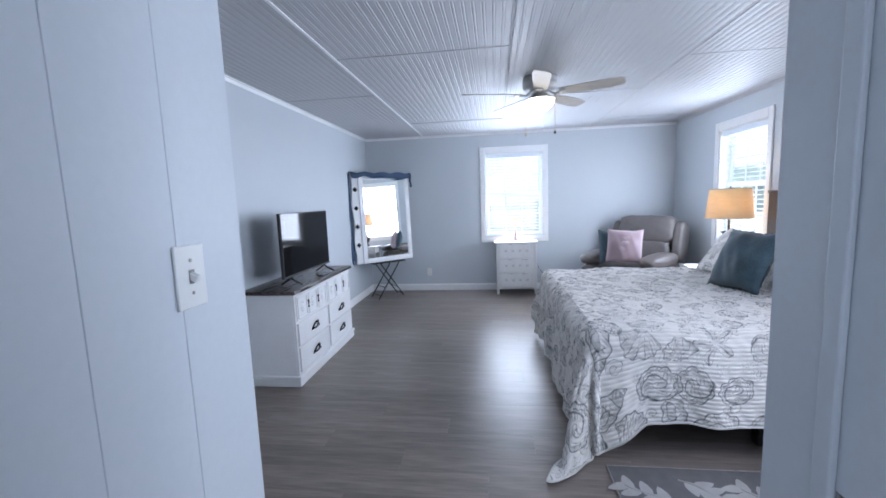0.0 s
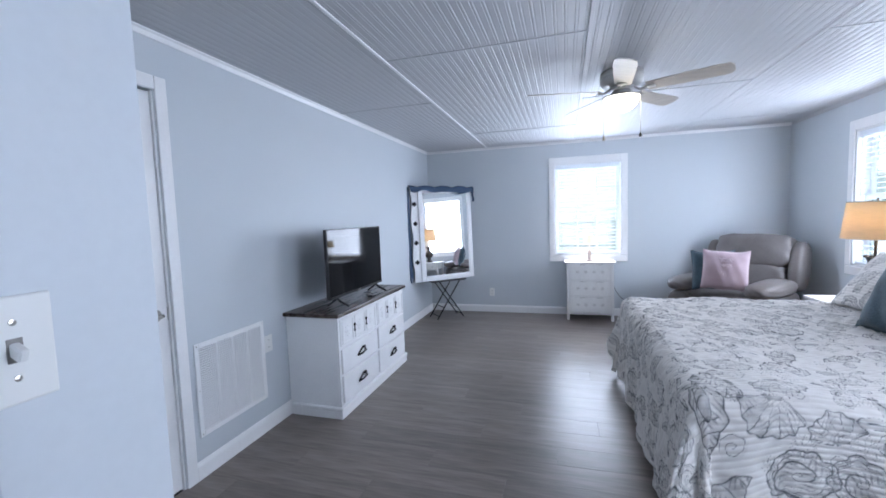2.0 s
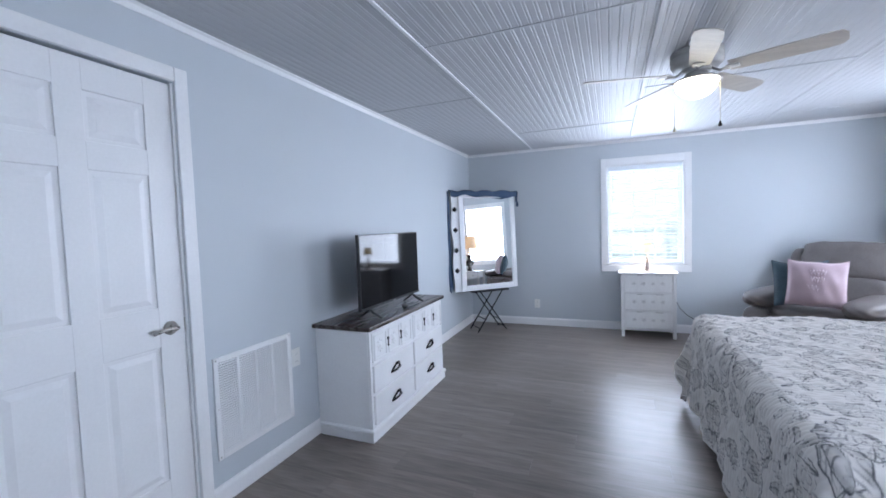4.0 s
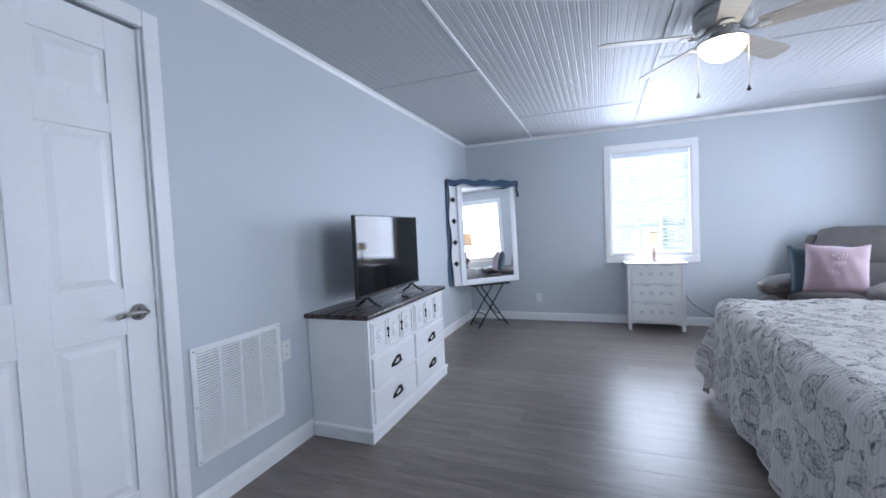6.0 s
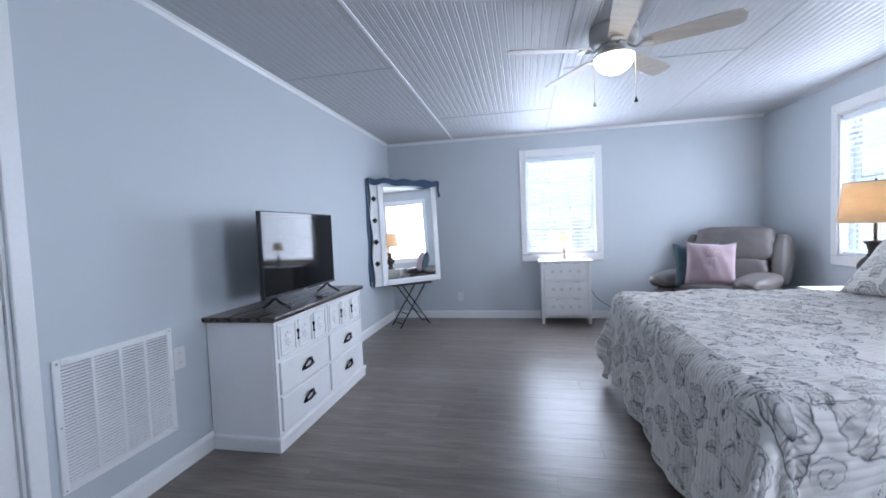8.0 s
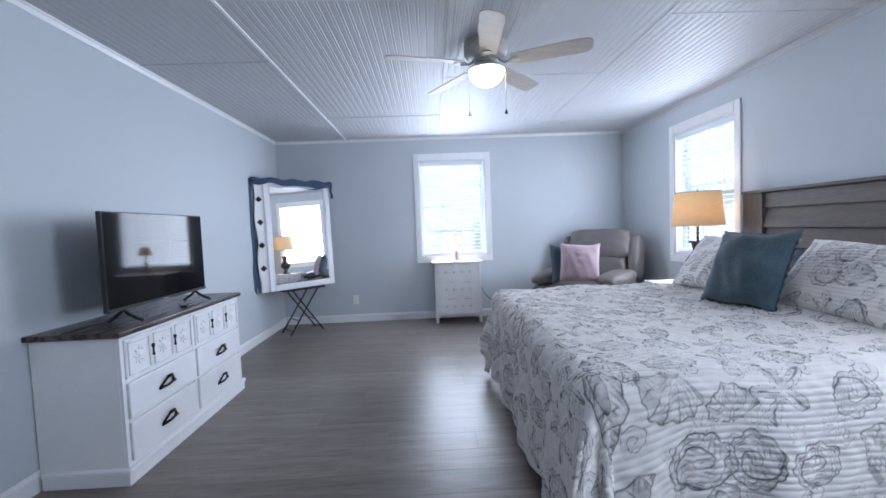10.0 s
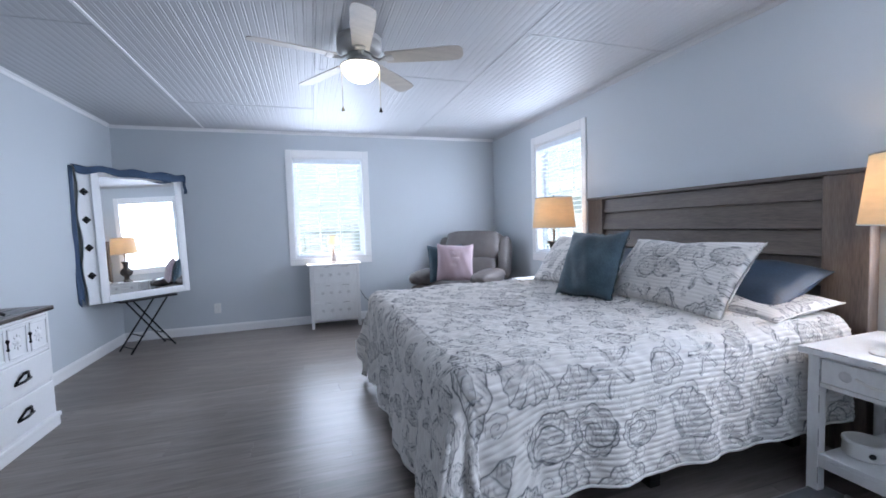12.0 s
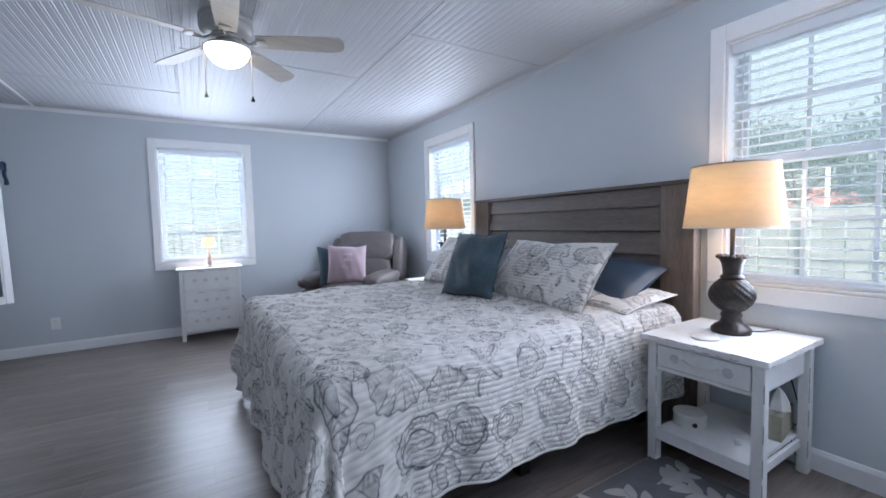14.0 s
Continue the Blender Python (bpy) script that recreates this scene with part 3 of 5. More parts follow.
        slat.matrix_basis = pose(0, 0.037, 0.055 + k * (H - 0.13) / (n - 1), slat_tilt)
    part("bottom_rail", box(-bw, bw, 0.017, 0.057, 0.016, 0.034, 0.003), BLIND, blind)
    for x in (-0.28, 0.28):
        part("ladder_cord", tube(((x, 0.010, 0.03), (x, 0.010, H - 0.07)), 0.0012, 5), BLIND, blind)
    part("tilt_wand", tube(((-bw + 0.05, 0.008, H - 0.07), (-bw + 0.05, 0.007, H - 0.62)), 0.0035, 6), BLIND, blind)
    return top


window("window_1", pose((WIN[0][0] + WIN[0][1]) / 2, YB, WZ0), "white slatted window blind with slats held open", 0)
window("window_2", pose(XR, (WIN[1][0] + WIN[1][1]) / 2, WZ0, 0, 0, -90), "white slatted window blind with slats held open", 1)
window("window_3", pose(XR, (WIN[2][0] + WIN[2][1]) / 2, WZ0, 0, 0, -90), "white slatted window blind with slats held open", 1)


# ---- six-panel closet door ----
def panel_door():
    top = tagged(new("door_1"), "white six-panel closet door, closed, with a nickel lever", "door", kind="structure")
    y0, y1, x = 1.317, 2.093, XL - 0.012
    stiles = ((y0, y0 + 0.115), (1.658, 1.752), (y1 - 0.115, y1))
    rails = ((0.01, 0.27), (0.885, 1.065), (1.655, 1.767), (1.962, 2.085))
    bm = bmesh.new()
    box(x - 0.035, x - 0.010, y0, y1, 0.01, 2.085, bm=bm)
    for a, b in stiles:
        box(x - 0.0098, x, a, b, 0.01, 2.085, 0.002, bm=bm)
    for a, b in rails:
        for (_, s0), (s1, _) in zip(stiles, stiles[1:]):
            box(x - 0.0098, x - 0.0003, s0 - 0.002, s1 + 0.002, a, b, 0.002, bm=bm)
    part("door_leaf", bm, TRIM, top)
    for (_, z0), (z1, _) in zip(rails, rails[1:]):
        for (_, s0), (s1, _) in zip(stiles, stiles[1:]):
            made = bmesh.new()
            ring = [[made.verts.new((xx, yy, zz)) for yy, zz in ((s0 + k, z0 + k), (s1 - k, z0 + k), (s1 - k, z1 - k), (s0 + k, z1 - k))]
                    for k, xx in ((0.004, x - 0.0095), (0.018, x - 0.0095), (0.042, x - 0.002))]
            for a, b in zip(ring, ring[1:]):
                for i in range(4):
                    made.faces.new((a[i], a[(i + 1) % 4], b[(i + 1) % 4], b[i]))
            made.faces.new(ring[-1])
            bmesh.ops.recalc_face_normals(made, faces=made.faces[:])
            part("raised_panel", made, TRIM, top)
    rose = part("door_handle", turned(lathe(((0, 0), (0.032, 0), (0.032, 0.006), (0.026, 0.012), (0.012, 0.014), (0.011, 0.045), (0, 0.046))), pose(x + 0.0002, 2.025, 0.965, 0, 90)),
                NICKEL, top, "satin nickel lever handle", True)
    part("lever", turned(tube(((0, 0.012, 0), (0, 0, 0), (0.004, -0.05, 0.004), (0.002, -0.10, -0.004)), 0.009, 10), pose(x + 0.042, 2.025, 0.965)), NICKEL, rose, "", True)
    part("latch_plate", box(x - 0.02, x + 0.0015, y1 + 0.0005, y1 + 0.003, 0.93, 1.00), NICKEL, top)
    for a, b, c, d in ((1.246, 1.304, 0, 2.164), (2.106, 2.170, 0, 2.164)):
        part("casing", box(XL + 0.0005, XL + 0.017, a, b, c, d, 0.005, segments=2), TRIM, top)
    part("casing", box(XL + 0.0005, XL + 0.0165, 1.3045, 2.1055, 2.096, 2.1635, 0.005, segments=2), TRIM, top)
    part("stop", box(XL - WALL, XL - 0.0005, 2.0945, 2.1048, 0, 2.09), TRIM, top)
    part("stop", box(XL - WALL, XL - 0.0005, 1.3055, 1.3155, 0, 2.09), TRIM, top)
    return top


panel_door()

# light switch on the panelling
switch = thing("light_switch", "white plastic toggle light switch on the panelling", "light switch", (HX0, 0.776, 1.286))
part("cover_plate", box(0.0003, 0.006, -0.036, 0.036, -0.058, 0.058, 0.0025, segments=2), PLATE, switch)
part("toggle", turned(box(-0.004, 0.016, -0.005, 0.005, -0.007, 0.007, 0.002), pose(0.006, 0, 0.001, 0, 25)), PLATE, switch)
part("toggle_slot", box(0.006, 0.0068, -0.007, 0.007, -0.013, 0.013, 0.0003), SCUFF, switch)
for z in (-0.030, 0.030):
    part("screw", turned(lathe(((0, 0.0015), (0.0035, 0.001), (0.0035, 0)), 10), pose(0.006, 0, z, 0, 90)), NICKEL, switch)


def outlet(at, turn, label):
    ob = thing("wall_outlet", label, "wall outlet", at, turn, "wall outlets")
    part("cover_plate", box(-0.036, 0.036, -0.006, -0.0003, -0.058, 0.058, 0.0025, segments=2), PLATE, ob)
    for z in (-0.024, 0.024):
        socket = part("socket", box(-0.017, 0.017, -0.0075, -0.006, z - 0.014, z + 0.014, 0.0006), PLATE, ob)
        for x in (-0.006, 0.006):
            part("slot", box(x - 0.001, x + 0.001, -0.0079, -0.0076, z - 0.004, z + 0.005), BLACK, socket)
    return ob


outlet((-1.016, YB, 0.292), 0, "white wall outlet above the baseboard")
outlet((XL, 2.795, 0.588), 90, "white wall outlet between the return grille and dresser")

# return air grille
grille = thing("return_air_grille", "white stamped metal return air grille in the wall", "air vent", (XL, 2.482, 0.492))
gw, gh = 0.271, 0.266
bm = bmesh.new()
for a, b, c, d in ((-gw, -gw + 0.03, -gh, gh), (gw - 0.03, gw, -gh, gh), (-gw + 0.03, gw - 0.03, -gh, -gh + 0.03), (-gw + 0.03, gw - 0.03, gh - 0.03, gh)):
    box(0.0005, 0.009, a, b, c, d, 0.003, bm=bm)
part("frame", bm, TRIM, grille)
# dark sheet stands in for the shade behind the louvres
part("shade_sheet", box(0.0003, 0.0012, -gw + 0.03, gw - 0.03, -gh + 0.03, gh - 0.03), material("grille_shadow", (0.22, 0.22, 0.23), 0.8), grille)
for k in (1, 2, 3):
    y = -gw + 0.03 + k * (2 * gw - 0.06) / 4
    part("mullion", box(0.0015, 0.0082, y - 0.007, y + 0.007, -gh + 0.03, gh - 0.03, 0.001), TRIM, grille)
slat_bm = box(-0.0065, 0.0065, -gw + 0.03, gw - 0.03, -0.0006, 0.0006)
slat_mesh = bpy.data.meshes.new("louvre")
slat_bm.to_mesh(slat_mesh)
slat_bm.free()
for k in range(36):
    lv = link_mesh("louvre", slat_mesh, TRIM, grille)
    lv.matrix_basis = pose(0.0045, 0, -gh + 0.037 + k * (2 * gh - 0.074) / 35, 0, 38, 0)
for y, z in ((-gw + 0.015, gh - 0.015), (gw - 0.015, gh - 0.015), (-gw + 0.015, 0), (gw - 0.015, 0), (-gw + 0.015, -gh + 0.015), (gw - 0.015, -gh + 0.015)):
    part("screw", turned(lathe(((0, 0.002), (0.004, 0.0013), (0.004, 0)), 8), pose(0.009, y, z, 0, 90)), NICKEL, grille)


# ---- bed ----
MX0, MX1, MY0, MY1, MZ = 0.545, 2.46, 2.325, 4.125, 0.692
bed = thing("bed", "king bed with a grey-brown planked wooden headboard", "bed", (0, 0, 0))
part("box_spring", box(MX0 + 0.03, MX1, MY0 - 0.02, MY1 + 0.02, 0.17, 0.39, 0.02, segments=2), CLOTHBLACK, bed, "black cloth box spring")
part("mattress", box(MX0 + 0.01, MX1, MY0 - 0.03, MY1 + 0.03, 0.392, MZ - 0.02, 0.05, segments=3), MATTRESS, bed, "", True)
for x in (MX0 + 0.12, 1.45, MX1 - 0.1):
    for y in (MY0 + 0.1, MY1 - 0.1):
        part("leg", box(x - 0.03, x + 0.03, y - 0.03, y + 0.03, 0, 0.17, 0.003), BLACK, bed)
HB0, HB1, HBX = 2.195, 4.195, 2.500
for a, b in ((HB0, HB0 + 0.19), (HB1 - 0.19, HB1)):
    part("post", box(HBX, HBX + 0.075, a, b, 0, 1.368, 0.003), POSTWOOD, bed)
part("top_rail", box(HBX - 0.008, HBX + 0.08, HB0 - 0.006, HB1 + 0.006, 1.3685, 1.390, 0.003), HEADWOOD, bed)
for k in range(6):
    half, z1 = (0.055, 1.362) if k == 0 else (0.080, 1.262 - (k - 1) * 0.142)
    plank = box(-0.011, 0.011, HB0 + 0.1905, HB1 - 0.1905, -half, half, 0.003)
    part("plank", turned(plank, pose(HBX + 0.034, 0, z1 - half, 0, 14 if k else 6, 0)), HEADWOOD, bed)
part("back_panel", box(HBX + 0.058, HBX + 0.07, HB0 + 0.19, HB1 - 0.19, 0.45, 1.368), HEADWOOD, bed)


def drape(over_s, over_t, far):
    """How cloth hangs past the mattress's edge: outwards along s and t, and down."""
    R = 0.085
    d = np.hypot(over_s, over_t)
    a = np.arctan2(over_t, np.maximum(over_s, 1e-9))
    corner = np.sin(2 * a) ** 2
    arc = R * math.pi / 2
    turn = np.minimum(d, arc) / R
    rest = np.maximum(d - arc, 0)
    flare = 0.05 + np.where(far, 0.19, 0.18) * corner
    out = R * np.sin(turn) + flare * rest
    down = R * (1 - np.cos(turn)) + rest * np.sqrt(1 - flare ** 2)
    return out * np.cos(a), out * np.sin(a), down, rest, corner


def bedspread():
    step, foot, side = 0.0034, 0.65, 0.53
    top = thing("bedspread", "off-white quilted bedspread printed with grey sea shells", "bedspread")
    w, h = (MX1 - MX0) + foot, (MY1 - MY0) + 2 * side
    ink = shell_print(w, h, step, 4)
    rows, cols = ink.shape
    s, t = np.meshgrid(np.arange(cols) * step, np.arange(rows) * step)
    s, t = s + MX0 - foot, t + MY0 - side
    os_ = np.maximum(MX0 - s, 0)
    on = np.maximum(MY0 - t, 0)
    of = np.maximum(t - MY1, 0)
    on, of = on * (1 + 0.30 * np.clip(1 - (s - MX0) / 0.24, 0, 1)), of * (1 - 0.40 * np.clip(os_ / 0.6, 0, 1))
    px, py, down, rest, corner = drape(os_, on + of, of > 0)
    wave = 0.016 * np.clip(rest / 0.35, 0, 1)
    run = np.where(os_ > on + of, t, s)
    ripple = wave * (np.sin(run * 13.0 + 0.8 * np.sin(run * 5)) + 0.5 * np.sin(run * 29 + 1.3))
    fold = np.sin(np.arctan2(on + of, np.maximum(os_, 1e-6)) * 9 + 0.5)
    ripple = ripple + 0.062 * np.clip(rest / 0.32, 0, 1) * corner * np.sign(fold) * np.abs(fold) ** 0.75
    n = np.hypot(px, py) + 1e-6
    x = np.maximum(s, MX0) - px - ripple * px / n
    sign = np.where(on > 0, -1, 1)
    y = np.clip(t, MY0, MY1) + sign * (py + ripple * py / n)
    z = MZ - down
    z = z + 0.012 * np.sin(s * 3.1 + 1) * np.sin(t * 2.7) * (down < 0.001) + 0.006 * np.sin(s * 11 + 2 * t)
    z = z + np.where(down < 0.02, 0.02 * np.clip(1 - np.hypot((s - 2.1) / 0.5, (t - 3.2) / 1.2), 0, 1), 0)
    low = np.maximum(0.012 - z, 0)
    x, y, z = x - np.where(of > 0, 0.3, 0.7) * low * px / n, y + sign * np.where(of > 0, 0.3, 0.7) * low * py / n, np.maximum(z, 0.012 + 0.004 * np.sin(run * 40))
    P = np.stack([x, y, z], -1)
    du, dv = np.gradient(P, axis=1), np.gradient(P, axis=0)
    N = np.cross(du, dv)
    N /= np.linalg.norm(N, axis=-1, keepdims=True) + 1e-9
    puff = 0.0072 * np.abs(np.sin(math.pi * t / 0.0225)) ** 0.5 * (0.8 + 0.3 * np.sin(s * 83 + 3 * np.sin(t * 31)) + 0.15 * np.sin(s * 37 + t * 57))
    P = P + N * puff[..., None]
    P[..., 2] = np.maximum(P[..., 2], 0.006)
    sheet = link_mesh("quilt", grid_mesh("quilt", P, ink), COTTON, top, smooth=True)
    bind = material("cotton_binding", (0.62, 0.60, 0.57), 0.85)
    for name, line in (("hem", P[0, ::10]), ("hem", P[-1, ::10]), ("hem", P[::10, 0])):
        part(name, tube([tuple(p) for p in line], 0.0055, 6), bind, top, "", True)
    return top


bedspread()


def cushion(width, height, thick, n=28, sharp=0.42, pinch=0.055, seed=1):
    """Two faces of a stuffed cushion, as arrays in x, z with the thickness in y."""
    u, v = np.meshgrid(np.linspace(-1, 1, n), np.linspace(-1, 1, n))
    full = (np.clip(1 - u ** 2, 0, 1) * np.clip(1 - v ** 2, 0, 1)) ** sharp
    x = u * width / 2 * (1 - pinch * (1 - v ** 2))
    z = v * height / 2 * (1 - pinch * (1 - u ** 2))
    crumple = 0.10 * np.sin(4 * u + seed) * np.sin(3 * v + 2 * seed) + 0.06 * np.sin(9 * u * v + seed) + 0.03 * np.sin(13 * u + 5 * v)
    y = thick / 2 * full * (1 + crumple)
    z = z - 0.035 * height * (1 - u ** 2) * (v > 0) * v + 0.012 * height * np.sin(5 * u + seed) * v
    return np.stack([x, -y, z], -1), np.stack([x, y, z], -1)


def pillow(name, label, width, height, thick, m, mat, printed=False, seed=1, ruffle=0.0, category="pillow", group=""):
    top = tagged(new(name), label, category, group)
    top.matrix_basis = m
    n = 140 if printed else 30
    front, back = cushion(width, height, thick, n, seed=seed)
    ink = None
    if printed:
        full = shell_print(width, height, min(width, height) / 139, seed, 0.88)
        rr = np.linspace(0, full.shape[0] - 1, n).astype(int)
        cc = np.linspace(0, full.shape[1] - 1, n).astype(int)
        ink = full[rr][:, cc]
    if printed:
        ridge = 0.0035 * np.abs(np.sin(math.pi * front[..., 2] / 0.020)) ** 0.6 * np.clip(-front[..., 1] / 0.03, 0, 1)
        front[..., 1] -= ridge
    body = link_mesh("front", grid_mesh("front", front, ink), mat, top, smooth=True)
    link_mesh("back", grid_mesh("back", back[:, ::-1], ink), mat, top, smooth=True)
    rim = np.concatenate([front[0, :], front[1:, -1], front[-1, -2::-1], front[-2:0:-1, 0]])
    if ruffle:
        centre = rim.mean(0)
        loop = []
        for i, p in enumerate(rim):
            d = (p - centre) / (np.linalg.norm(p - centre) + 1e-9)
            loop.append((tuple(p - 0.004 * d), tuple(p + d * ruffle * (0.8 + 0.3 * math.sin(i * 1.7)) + np.array([0, 0.006 * math.sin(i * 2.3), 0]))))
        made = bmesh.new()
        a = [made.verts.new(p) for p, _ in loop]
        b = [made.verts.new(q) for _, q in loop]
        for i in range(len(a)):
            j = (i + 1) % len(a)
            made.faces.new((a[i], a[j], b[j], b[i]))
        bmesh.ops.solidify(made, geom=made.faces[:], thickness=0.003)
        part("ruffle", made, mat, top, "", True)
    else:
        part("piping", tube([tuple(p) for p in rim] + [tuple(rim[0])], 0.004, 6), mat, top, "", True)
    return top


SHAM = "quilted pillow sham printed with grey shells, leaning on the headboard"
pillow("pillow_sham", SHAM, 0.82, 0.45, 0.20, pose(2.010, 2.820, 0.872, -38, 0, -92), COTTON, True, 11, 0.012, group="pillow shams")
pillow("pillow_sham", SHAM, 0.78, 0.45, 0.20, pose(2.010, 3.700, 0.877, -38, 0, -88), COTTON, True, 12, 0.012, group="pillow shams")
pillow("throw_pillow", "dark teal velvet throw pillow with a fringed edge on the bed", 0.41, 0.45, 0.18, pose(1.780, 3.235, 0.907, -26, 0, -74), TEAL, seed=3, ruffle=0.016, group="throw pillows")
pillow("bed_pillow", "pillow in a printed shell pillowcase lying against the headboard", 0.68, 0.46, 0.10, pose(2.235, 2.605, 0.747, -84, 3, -90), COTTON, True, 14)
pillow("bed_pillow", "navy satin pillow behind the sham", 0.62, 0.42, 0.19, pose(2.305, 2.640, 0.827, -64, 4, -92), NAVY, seed=5)
pillow("bed_pillow", "pillow in a printed shell pillowcase lying against the headboard", 0.68, 0.46, 0.13, pose(2.255, 3.720, 0.767, -82, -3, -90), COTTON, True, 15)
pillow("bed_pillow", "navy satin pillow behind the sham", 0.62, 0.42, 0.15, pose(2.325, 3.680, 0.842, -62, -3, -88), NAVY, seed=6)


# ---- nightstands and table lamps ----
def nightstand(at, group="nightstands"):
    """Top about 0.58 by 0.52; x towards the wall, origin at the middle of its foot."""
    top = thing("nightstand", "distressed white wooden nightstand with a drawer and low shelf", "nightstand", at, 0, group)
    hx, hy, z = 0.280, 0.262, 0.625
    part("tabletop", box(-hx, hx, -hy, hy, z - 0.028, z, 0.003), WORN, top)
    for x in (-hx + 0.05, hx - 0.05):
        for y in (-hy + 0.045, hy - 0.045):
            leg = part("leg", box(x - 0.022, x + 0.022, y - 0.022, y + 0.022, 0, z - 0.0285, 0.003), WORN, top)
            for k in range(4):
                zz = 0.06 + 0.125 * k + 0.04 * math.sin(7 * x + 5 * y + k)
                part("scuff", box(x - 0.0226, x - 0.0215, y - 0.0226, y - 0.0195, zz, zz + 0.075, 0.0003), SCUFF, leg)
    sr = random.Random(21)
    for k in range(11):
        y0, n = sr.uniform(-hy, hy - 0.09), sr.uniform(0.02, 0.08)
        part("scuff", box(-hx - 0.0006, -hx + 0.003, y0, y0 + n, z - 0.0035 - 0.022 * (k % 2), z - 0.0005 - 0.022 * (k % 2), 0.0004), SCUFF, top)
        x0 = sr.uniform(-hx, hx - 0.09)
        part("scuff", box(x0, x0 + n, -hy - 0.0006, -hy + 0.003, z - 0.0035 - 0.022 * (k % 2), z - 0.0005 - 0.022 * (k % 2), 0.0004), SCUFF, top)
    a, b, zt = hx - 0.072, hy - 0.067, z - 0.029
    part("apron", box(-a, a, hy - 0.06, hy - 0.045, zt - 0.13, zt, 0.001), WORN, top)
    part("apron", box(-a, a, -hy + 0.045, -hy + 0.06, zt - 0.13, zt, 0.001), WORN, top)
    part("apron", box(hx - 0.06, hx - 0.045, -b, b, zt - 0.13, zt, 0.001), WORN, top)
    part("rail", box(-hx + 0.03, -hx + 0.05, -b, b, zt - 0.135, zt - 0.118, 0.001), WORN, top)
    part("rail", box(-hx + 0.03, -hx + 0.05, -b, b, zt - 0.012, zt, 0.001), WORN, top)
    drawer = part("drawer_front", box(-hx + 0.027, -hx + 0.045, -b + 0.004, b - 0.004, zt - 0.115, zt - 0.015, 0.003), WORN, top)
    pts = [(-0.033 - 0.02 * math.sin(math.pi * k / 8), -0.075 + 0.15 * k / 8, -0.012 * math.sin(math.pi * k / 8)) for k in range(9)]
    part("rope_handle", tube([(-hx + 0.06 + p[0], p[1], zt - 0.062 + p[2]) for p in pts], 0.006, 7), CERAMIC, drawer, "white rope drawer handle", True)
    for y in (-0.11, 0.11):
        part("carved_shell", turned(lathe(((0, 0.004), (0.012, 0.003), (0.020, 0.001), (0.022, 0)), 9), pose(-hx + 0.027, y, zt - 0.065, 0, -90)), CARVED, drawer)
    part("shelf", box(-hx + 0.03, hx - 0.03, -hy + 0.068, hy - 0.068, 0.155, 0.175, 0.002), WORN, top)
    part("shelf_rail", box(-hx + 0.032, -hx + 0.052, -b, b, 0.115, 0.1545, 0.002), WORN, top)
    for s in (-1, 1):
        part("shelf_rail", box(-a, a, *sorted((s * (hy - 0.066), s * (hy - 0.05))), 0.115, 0.1545, 0.002), WORN, top)
    return top


nightstand((2.300, 1.933, 0))
nightstand((2.290, 4.525, 0))


